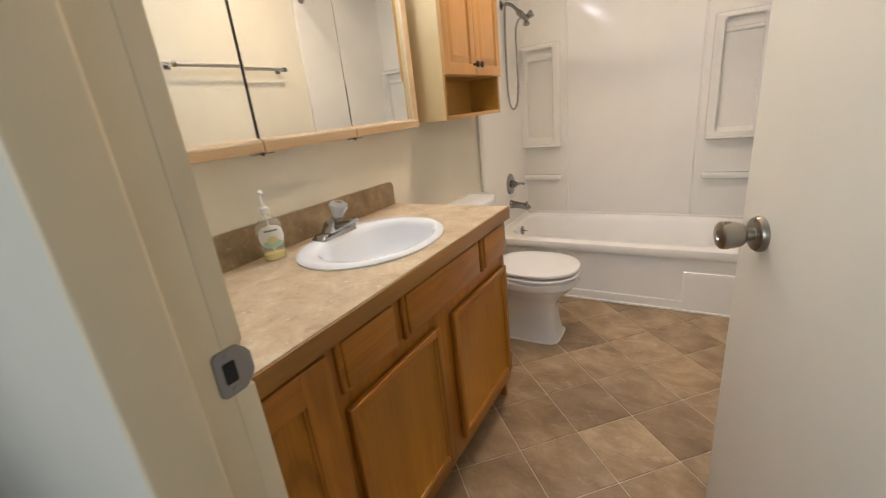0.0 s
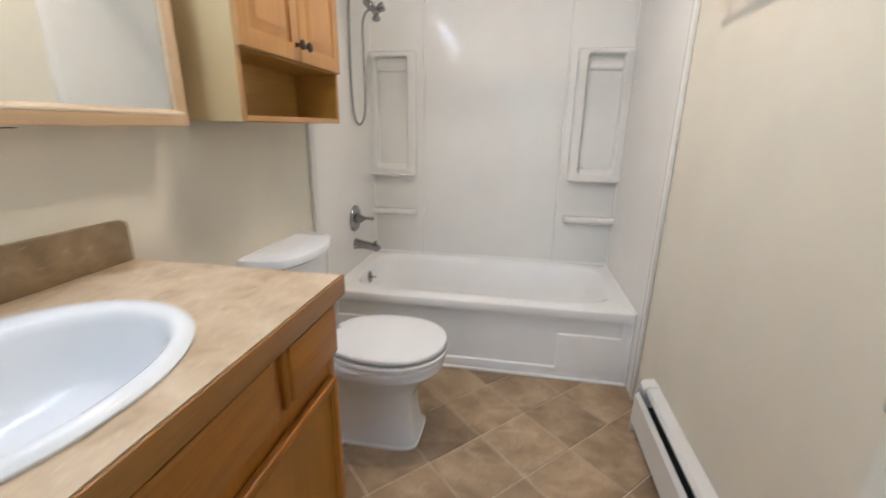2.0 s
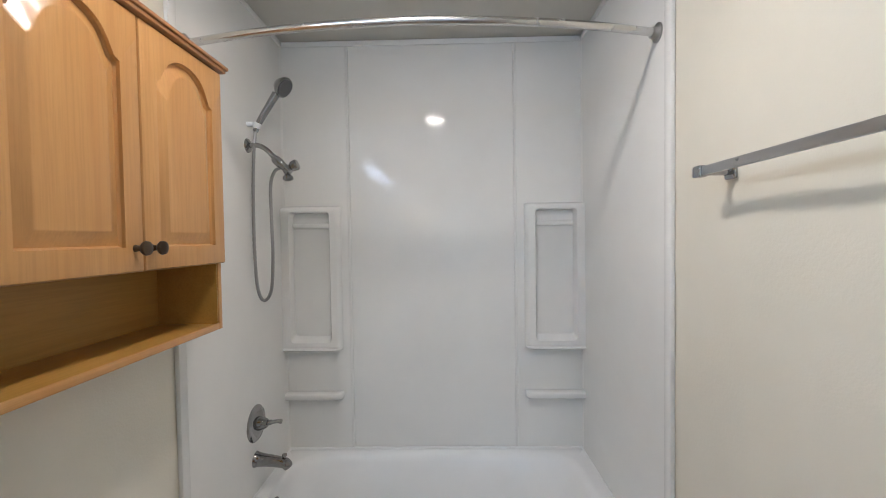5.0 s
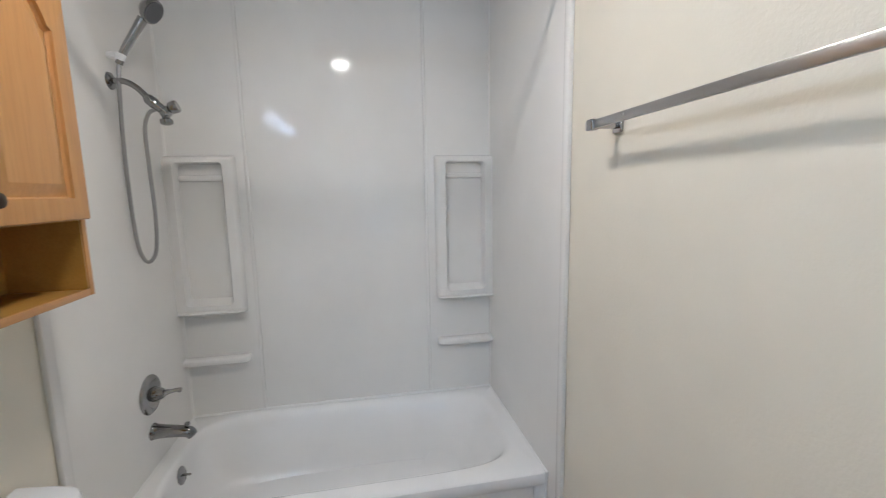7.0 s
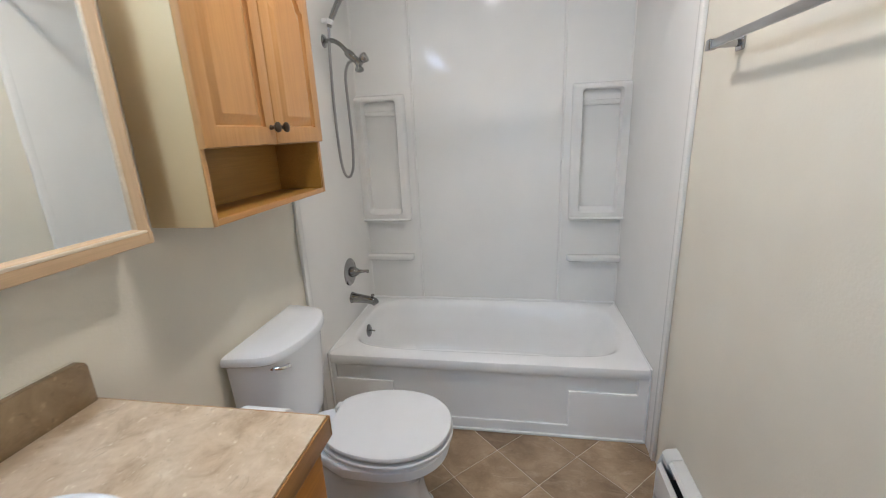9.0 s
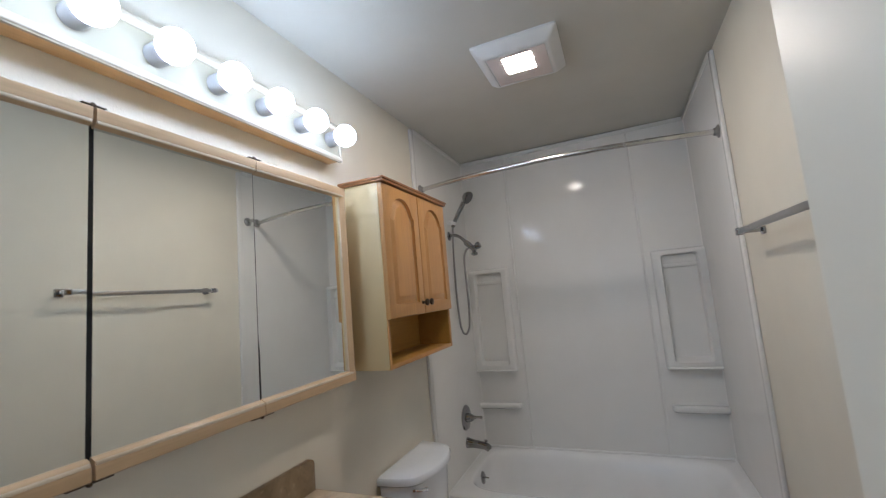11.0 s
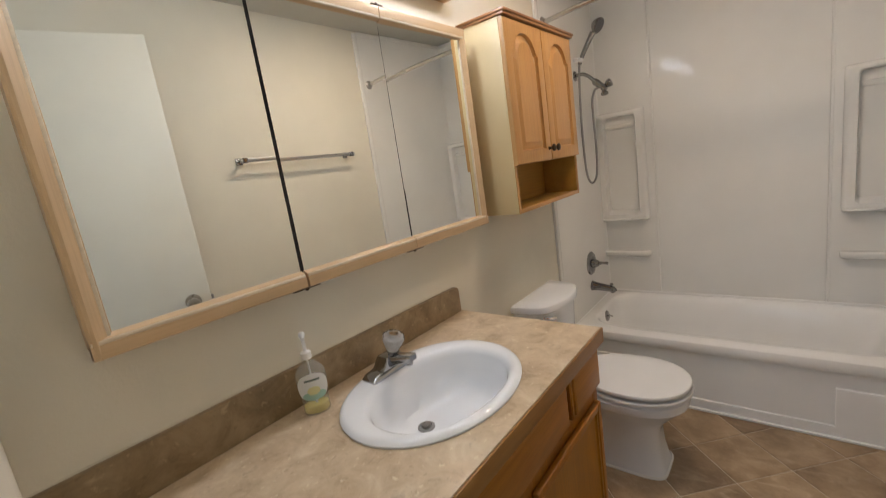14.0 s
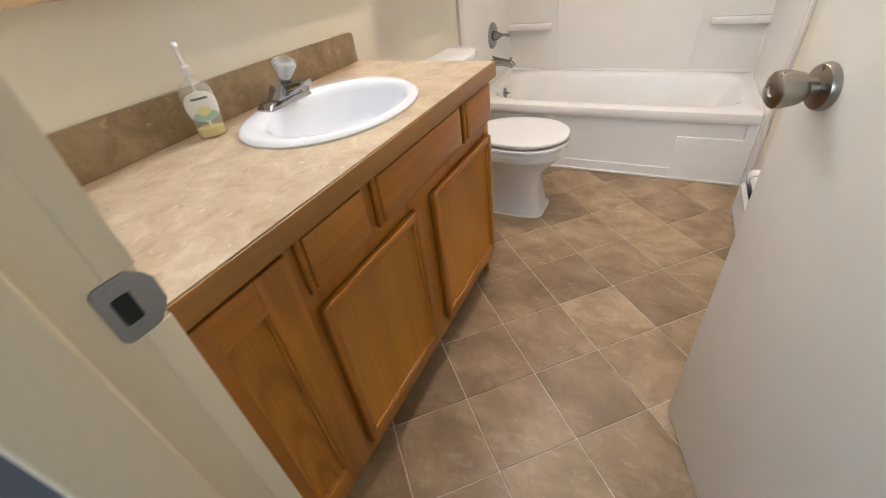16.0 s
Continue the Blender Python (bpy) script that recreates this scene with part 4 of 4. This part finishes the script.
for i in range(8):
    y = -0.050 + 0.1620 * i
    part("socket", lathe([(0, 0), (0.0270, 0), (0.0280, 0.036), (0.0285, 0.043), (0.0262, 0.0435), (0.0255, 0.034), (0, 0.034)], (0.0600, y, BZ), (1, 0, 0), 24), SOCKET, bar, "grey lamp socket")
    prof = [(0.0, 0.0), (0.016, 0.0), (0.0175, 0.006)] + [(0.0405 * math.sin(radians(a)), 0.0405 + 0.004 - 0.0405 * math.cos(radians(a))) for a in range(30, 181, 10)]
    part("bulb", lathe(prof, (0.0900, y, BZ), (1, 0, 0), 28), BULB, bar, "glowing globe bulb")

# ---- cabinet over the toilet ----
CY0, CY1, CZ0, CZ1, CX = 1.210, 1.842, 1.200, 1.932, 0.180
wallcab = thing("wall_cabinet", (0.09, 1.526, CZ0), "maple wall cabinet with two arched doors and open shelf", "wall cabinet")
part("side", box(0.001, CX, CY0, CY0 + 0.015, CZ0, CZ1, 0.001), BIRCH, wallcab, "pale birch side panel")
part("side", box(0.001, CX, CY1 - 0.015, CY1, CZ0, CZ1, 0.001), BIRCH, wallcab)
part("back", box(0.001, 0.007, CY0 + 0.015, CY1 - 0.015, CZ0 + 0.015, CZ1), BIRCH_SHADED, wallcab)
part("bottom", box(0.001, CX - 0.001, CY0 + 0.015, CY1 - 0.015, CZ0, CZ0 + 0.015, 0.001), BIRCH_SHADED, wallcab)
# added thin sheets that carry the shaded colour up the inner sides
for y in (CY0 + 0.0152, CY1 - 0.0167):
    part("liner", box(0.007, CX - 0.001, y, y + 0.0015, CZ0 + 0.0152, CZ0 + 0.1868), BIRCH_SHADED, wallcab, "", False)
part("shelf", box(0.007, CX - 0.004, CY0 + 0.015, CY1 - 0.015, CZ0 + 0.187, CZ0 + 0.200), BIRCH_SHADED, wallcab)
part("front_edge", joined(box(CX, CX + 0.004, CY0, CY0 + 0.016, CZ0, CZ0 + 0.192, 0.001), box(CX, CX + 0.004, CY1 - 0.016, CY1, CZ0, CZ0 + 0.192, 0.001), box(CX, CX + 0.004, CY0 + 0.016, CY1 - 0.016, CZ0, CZ0 + 0.018, 0.001)), MAPLE_H, wallcab)
part("crown", joined(box(0.001, CX + 0.030, CY0 - 0.008, CY1 + 0.008, CZ1, CZ1 + 0.010, 0.003), box(0.001, CX + 0.036, CY0 - 0.014, CY1 + 0.014, CZ1 + 0.0095, CZ1 + 0.020, 0.004)), CROWN, wallcab, "brown crown board")


def arch(y0, y1, z0, z1, rise, inset, k=16):
    """Outline of a cathedral panel."""
    a, b, lo, hi = y0 + inset, y1 - inset, z0 + inset, z1 - inset
    sh = hi - rise
    pts = [(a, lo), (b, lo), (b, sh)]
    mid = (a + b) / 2
    for i in range(k + 1):
        u = 1 - 2 * i / k
        flat = 0.80
        if abs(u) > flat:
            z = sh + rise * 0.12 * (1 - (abs(u) - flat) / (1 - flat))
        else:
            z = sh + rise * 0.12 + rise * 0.88 * math.sqrt(max(0.0, 1 - (u / flat) ** 2))
        pts.append((mid + u * (b - a) / 2, z))
    pts.append((a, sh))
    return pts


def arched_door(y0, y1):
    z0, z1, x, th = CZ0 + 0.190, CZ1 - 0.002, CX + 0.0005, 0.019
    iy0, iy1, iz0, iz1 = y0 + 0.050, y1 - 0.050, z0 + 0.052, z1 - 0.042
    inner = arch(iy0, iy1, iz0, iz1, 0.075, 0.0)
    n = len(inner)
    # outer outline with a point for each point of the arch
    outer_pts = []
    for y, z in inner:
        ty, tz = (y - (iy0 + iy1) / 2), (z - (iz0 + iz1) / 2)
        ky = ((y1 - y0) / 2) / abs(ty) if ty else 1e9
        kz = ((z1 - (iz0 + iz1) / 2) if tz > 0 else ((iz0 + iz1) / 2 - z0)) / abs(tz) if tz else 1e9
        k = min(ky, kz)
        outer_pts.append(((iy0 + iy1) / 2 + ty * k, (iz0 + iz1) / 2 + tz * k))
    for c in ((y0, z0), (y1, z0), (y1, z1), (y0, z1)):
        i = min(range(n), key=lambda j: (outer_pts[j][0] - c[0]) ** 2 + (outer_pts[j][1] - c[1]) ** 2)
        outer_pts[i] = c
    def shrink(pts, s):
        my, mz = (y0 + y1) / 2, (z0 + z1) / 2
        return [(my + (y - my) * (1 - s / (y1 - y0) * 2), mz + (z - mz) * (1 - s / (z1 - z0) * 2)) for y, z in pts]
    at = lambda pts, xx: [Vector((xx, y, z)) for y, z in pts]
    d = part("door", loft([at(outer_pts, x), at(outer_pts, x + th - 0.006), at(shrink(outer_pts, 0.003), x + th - 0.001), at(shrink(outer_pts, 0.006), x + th),
                           at(inner, x + th), at(inner, x + th - 0.012)], True, False), MAPLE_V, wallcab)
    levels = [(0.0, th - 0.008), (0.004, th - 0.0135), (0.028, th - 0.003), (0.031, th - 0.001), (0.034, th - 0.0008)]
    part("raised_panel", loft([at(arch(iy0, iy1, iz0, iz1, 0.075, i), x + h) for i, h in levels], False, True), MAPLE_V, d)
    return d


mid_y = (CY0 + CY1) / 2
d1 = arched_door(CY0 + 0.001, mid_y - 0.001)
d2 = arched_door(mid_y + 0.001, CY1 - 0.001)
for d, y in ((d1, mid_y - 0.026), (d2, mid_y + 0.022)):
    part("knob", lathe([(0, 0), (0.008, 0), (0.006, 0.006), (0.0055, 0.012), (0.012, 0.017), (0.0155, 0.022), (0.0145, 0.027), (0.008, 0.030), (0, 0.0305)], (CX + 0.0195, y, CZ0 + 0.240), (1, 0, 0), 24), BRONZE, d, "aged bronze knob")

# ---- toilet ----
TCY = 1.512
toilet = thing("toilet", (0.38, TCY, 0), "white porcelain two-piece toilet with closed round lid", "toilet")


def bowl_ring(x0, x1, hw, n, z, c=0.46):
    xc = x0 + (x1 - x0) * c
    pts = oval(xc, TCY, x1 - xc, hw, n, 56, xc - x0)
    if z > 0.25:
        pts = [(x, TCY + (y - TCY) * (1.0 if x > 0.36 else 0.60 + 0.40 * max(0.0, (x - 0.11) / 0.25) ** 1.4)) for x, y in pts]
    return at_z(pts, z)


part("pedestal", loft([bowl_ring(0.165, 0.606, 0.112, 5.5, 0.0, 0.5), bowl_ring(0.165, 0.606, 0.112, 5.5, 0.012, 0.5), bowl_ring(0.172, 0.598, 0.105, 5.0, 0.028, 0.5), bowl_ring(0.18, 0.585, 0.098, 4.5, 0.10, 0.5),
                       bowl_ring(0.18, 0.580, 0.098, 4.0, 0.17, 0.52), bowl_ring(0.17, 0.592, 0.112, 3.2, 0.225, 0.56), bowl_ring(0.15, 0.630, 0.143, 2.6, 0.268, 0.58), bowl_ring(0.13, 0.672, 0.168, 2.4, 0.310, 0.6),
                       bowl_ring(0.11, 0.690, 0.180, 2.4, 0.328, 0.62), bowl_ring(0.11, 0.695, 0.184, 2.4, 0.334, 0.62), bowl_ring(0.11, 0.695, 0.184, 2.4, 0.366, 0.62), bowl_ring(0.12, 0.686, 0.176, 2.4, 0.3745, 0.62)]), PORCELAIN, toilet)
part("caulk_bead", loft([bowl_ring(0.160, 0.612, 0.118, 5.5, 0.0, 0.5), bowl_ring(0.161, 0.611, 0.117, 5.5, 0.006, 0.5), bowl_ring(0.166, 0.605, 0.111, 5.5, 0.010, 0.5)], False, False), CAULK, toilet)


def seat_ring(grow, z):
    pts = []
    for x, y in oval(0.485, TCY, 0.218 + grow, 0.183 + grow, 2.15, 72, 0.250 + grow):
        pts.append((max(x, 0.268 - grow), y))
    return at_z(pts, z)


part("seat", loft([seat_ring(-0.003, 0.3765), seat_ring(0.005, 0.380), seat_ring(0.005, 0.390), seat_ring(0.001, 0.3942), seat_ring(-0.05, 0.395)]), SEAT, toilet)
lid = part("lid", loft([seat_ring(-0.05, 0.4025), seat_ring(-0.005, 0.4028), seat_ring(-0.001, 0.405), seat_ring(0.001, 0.408), seat_ring(0.001, 0.416), seat_ring(-0.002, 0.4205), seat_ring(-0.012, 0.423), seat_ring(-0.06, 0.4245), seat_ring(-0.12, 0.425)]), SEAT, toilet, "white plastic lid, closed")
for s in (-1, 1):
    part("hinge", box(0.243, 0.275, TCY + s * 0.082 - 0.020, TCY + s * 0.082 + 0.020, 0.374, 0.410, 0.006, 3), SEAT, toilet)


TKY = 1.543


def tank_ring(xf, hw, z, back=0.016, k=28):
    pts = [(back, TKY + hw), (back, TKY - hw)]
    for i in range(k + 1):
        s = -1 + 2 * i / k
        s = math.copysign(abs(s) ** 0.7, s)
        pts.append((back + (xf - back) * (0.34 * (1 - abs(s) ** 2.2) + 0.66 * (1 - abs(s) ** 18)) , TKY + hw * s))
    out = [pts[0], pts[1]] + pts[3:-1]
    return at_z(out, z)


part("tank", loft([tank_ring(0.165, 0.172, 0.372), tank_ring(0.178, 0.182, 0.386), tank_ring(0.190, 0.194, 0.54), tank_ring(0.198, 0.202, 0.70), tank_ring(0.198, 0.202, 0.716)]), PORCELAIN, toilet)
part("tank_lid", loft([tank_ring(0.206, 0.208, 0.714, 0.012), tank_ring(0.216, 0.216, 0.720, 0.010), tank_ring(0.218, 0.218, 0.736, 0.010), tank_ring(0.212, 0.213, 0.748, 0.012), tank_ring(0.200, 0.203, 0.7535, 0.016), tank_ring(0.12, 0.13, 0.755, 0.03)]), PORCELAIN, toilet, "white porcelain tank lid")
lev = part("flush_lever", joined(lathe([(0, 0), (0.011, 0), (0.011, 0.006), (0.007, 0.010), (0, 0.010)], (0.146, 1.384, 0.694), (1, -0.35, 0), 18),
                                 tube(smooth_path([(0.160, 1.380, 0.694), (0.176, 1.386, 0.693), (0.186, 1.400, 0.691), (0.191, 1.412, 0.689)], 5), [0.006] * 6 + [0.007] * 6 + [0.0085] * 4, 12)), POLISHED, toilet, "chrome flush lever")

# ---- right-hand wall ----
towel = thing("towel_bar", (W, 1.28, 1.600), "flat chrome towel bar on two posts", "towel bar")
part("bar", box(1.438, 1.447, 0.888, 1.676, 1.590, 1.611, 0.002), SATIN, towel)
for y in (0.906, 1.648):
    part("post", joined(box(W - 0.011, W - 0.0005, y - 0.019, y + 0.019, 1.581, 1.619, 0.005, 3), box(1.447, W - 0.008, y - 0.009, y + 0.009, 1.591, 1.609, 0.003), box(1.432, 1.452, y - 0.014, y + 0.014, 1.586, 1.614, 0.004, 3)), CHROME, towel)

heater = thing("baseboard_heater", (W - 0.03, 0.92, 0), "white enamel baseboard heater along the wall", "heater")
HY0, HY1 = 0.13, 1.695
part("back_plate", box(W - 0.008, W - 0.001, HY0, HY1, 0.015, 0.238, 0.001), HEATER, heater)
part("front_panel", prism([(1.450, 0.045), (1.456, 0.040), (1.456, 0.168), (1.466, 0.182), (1.463, 0.185), (1.450, 0.170)], "y", HY0 + 0.002, HY1 - 0.002), HEATER, heater)
part("hood", prism([(1.512, 0.240), (1.478, 0.234), (1.468, 0.222), (1.472, 0.218), (1.482, 0.228), (1.512, 0.232)], "y", HY0 + 0.002, HY1 - 0.002), HEATER, heater)
part("damper", prism([(1.470, 0.214), (1.488, 0.180), (1.491, 0.182), (1.474, 0.216)], "y", HY0 + 0.01, HY1 - 0.05), FINS, heater, "grey damper blade")
part("fin_core", box(1.460, 1.510, HY0 + 0.01, HY1 - 0.05, 0.06, 0.150), BLACK, heater, "dark fin core", False)
cap_top = [(1.4665, 0.196), (1.5115, 0.196), (1.5115, 0.247), (1.476, 0.241), (1.462, 0.226)]
cap_side = [(1.449, 0.0), (1.5115, 0.0), (1.5115, 0.238), (1.478, 0.232), (1.462, 0.216), (1.449, 0.178)]
for y0, y1, ya in ((HY1 - 0.055, HY1 + 0.001, HY1 - 0.004), (HY0 - 0.001, HY0 + 0.055, HY0)):
    cap = part("end_cap", prism(cap_top, "y", y0, y1, 0.003, 3), HEATER, heater, "bright end cap")
    part("end_plate", prism(cap_side, "y", ya, ya + 0.004, 0.001), HEATER, cap)

# ---- door, hinged at the corner and standing open ----
hx, hy = 1.503, -0.262
ex, ey = 1.2445, 0.500
door = thing("door_1", (hx, hy, 0), "cream painted flush door standing open with a nickel knob", "door", "", "structure")
along = Vector((ex - hx, ey - hy, 0))
DL = along.length
along.normalize()
out = Vector((-along.y, along.x, 0))
if out.x > 0:
    out = -out
DM = Matrix(((along.x, -out.x, 0, hx), (along.y, -out.y, 0, hy), (0, 0, 1, 0), (0, 0, 0, 1)))
def in_door(bm):
    bmesh.ops.transform(bm, matrix=DM, verts=bm.verts)
    return bm
part("leaf", in_door(box(0, DL, 0, 0.035, 0.008, 2.132, 0.003)), DOORPAINT, door)
KZ, KB = 0.968, DL - 0.074
rose = part("rose", in_door(lathe([(0, 0), (0.034, 0), (0.034, 0.006), (0.031, 0.011), (0.020, 0.014), (0, 0.014)], (KB, 0, KZ), (0, -1, 0), 36)), NICKEL, door, "round nickel rose")
part("knob", in_door(lathe([(0, 0.012), (0.0125, 0.012), (0.0125, 0.026), (0.0185, 0.029), (0.0225, 0.034), (0.0250, 0.042), (0.0268, 0.052), (0.0275, 0.060), (0.0265, 0.067), (0.0225, 0.0705), (0.010, 0.0715), (0.008, 0.069), (0.004, 0.069), (0, 0.0695)], (KB, 0, KZ), (0, -1, 0), 36)), NICKEL, rose, "brushed nickel knob")
rose2 = part("rose", in_door(lathe([(0, 0), (0.034, 0), (0.034, 0.006), (0.020, 0.014), (0, 0.014)], (KB, 0.035, KZ), (0, 1, 0), 36)), NICKEL, door)
part("knob", in_door(lathe([(0, 0.012), (0.0125, 0.012), (0.0125, 0.026), (0.026, 0.033), (0.0255, 0.062), (0.010, 0.072), (0, 0.072)], (KB, 0.035, KZ), (0, 1, 0), 36)), NICKEL, rose2)
part("latch_plate", in_door(joined(box(DL - 0.001, DL + 0.001, 0.006, 0.029, KZ - 0.028, KZ + 0.028, 0.0004), box(DL, DL + 0.011, 0.011, 0.024, KZ - 0.010, KZ + 0.010, 0.003))), STEEL, door)

# ---- ceiling fan light ----
fan = thing("ceiling_fan_light", (0.745, 1.52, TOP), "white square ceiling exhaust fan with a lit lens", "ceiling light")
fx, fy = 0.742, 1.522
def sq(h, z, r):
    return at_z(rounded_rect(fx - h, fx + h, fy - h, fy + h, r), z)
part("cover", loft([sq(0.172, TOP - 0.0005, 0.012), sq(0.172, TOP - 0.010, 0.012), sq(0.168, TOP - 0.014, 0.012), sq(0.138, TOP - 0.044, 0.012), sq(0.133, TOP - 0.0465, 0.012), sq(0.124, TOP - 0.0468, 0.010), sq(0.122, TOP - 0.044, 0.010)], False, True), WHITE_PLASTIC, fan)
part("lens", box(fx - 0.118, fx + 0.118, fy - 0.118, fy + 0.118, TOP - 0.0475, TOP - 0.0445, 0.0014), FROST, fan, "frosted lens")
part("lamp_window", box(fx - 0.060, fx + 0.060, fy - 0.098, fy + 0.030, TOP - 0.0500, TOP - 0.0470, 0.0012), FANGLOW, fan, "glowing lamp lens")
part("spring_clip", tube(smooth_path([(fx - 0.020, fy + 0.172, TOP - 0.004), (fx - 0.008, fy + 0.180, TOP - 0.010), (fx + 0.010, fy + 0.180, TOP - 0.010), (fx + 0.024, fy + 0.172, TOP - 0.004)], 5), 0.0022, 8), BLACK, fan, "dark wire clip")


# ---- floor tiles ----
def clipped(poly, x0, x1, y0, y1):
    for ax, lim, keep in ((0, x0, 1), (0, x1, -1), (1, y0, 1), (1, y1, -1)):
        res = []
        for p, q in zip(poly, poly[1:] + poly[:1]):
            pin, qin = (p[ax] - lim) * keep >= 0, (q[ax] - lim) * keep >= 0
            if pin:
                res.append(p)
            if pin != qin:
                k = (lim - p[ax]) / (q[ax] - p[ax])
                res.append((p[0] + (q[0] - p[0]) * k, p[1] + (q[1] - p[1]) * k))
        poly = res
        if len(poly) < 3:
            return []
    return poly


HALF = 0.1748


def tile_mesh(poly):
    bm = bmesh.new()
    cx = sum(p[0] for p in poly) / len(poly)
    cy = sum(p[1] for p in poly) / len(poly)
    rows = []
    for s, z in ((0.0, -0.003), (0.0, -0.0008), (0.0016, 0.0)):
        rows.append([bm.verts.new((cx + (x - cx) * (1 - s / 0.09), cy + (y - cy) * (1 - s / 0.09), z)) for x, y in poly])
    for a, b in zip(rows, rows[1:]):
        for i in range(len(poly)):
            bm.faces.new((a[i], a[(i + 1) % len(poly)], b[(i + 1) % len(poly)], b[i]))
    bm.faces.new(rows[-1])
    return mesh_of("tile", bm, TILE, False)


gap = 0.0032
r = HALF - gap
whole = tile_mesh([(r, 0), (0, r), (-r, 0), (0, -r)])
for i in range(-8, 8):
    for j in range(-10, 16):
        if (i + j) % 2 == 0:
            continue
        cx, cy = 0.846 + HALF * i, 0.837 + HALF * j
        poly = [(cx + r, cy), (cx, cy + r), (cx - r, cy), (cx, cy - r)]
        cut = clipped(poly, 0.001, W - 0.001, -0.371, 2.012)
        if not cut:
            continue
        if len(cut) == 4 and all(abs(a[0] - b[0]) + abs(a[1] - b[1]) < 1e-6 for a, b in zip(cut, poly)):
            t = new("tile", whole)
            t.location = (cx, cy, 0)
        else:
            mx, my = sum(p[0] for p in cut) / len(cut), sum(p[1] for p in cut) / len(cut)
            t = new("tile", tile_mesh([(x - mx, y - my) for x, y in cut]))
            t.location = (mx, my, 0)
        t.parent = floor_ob
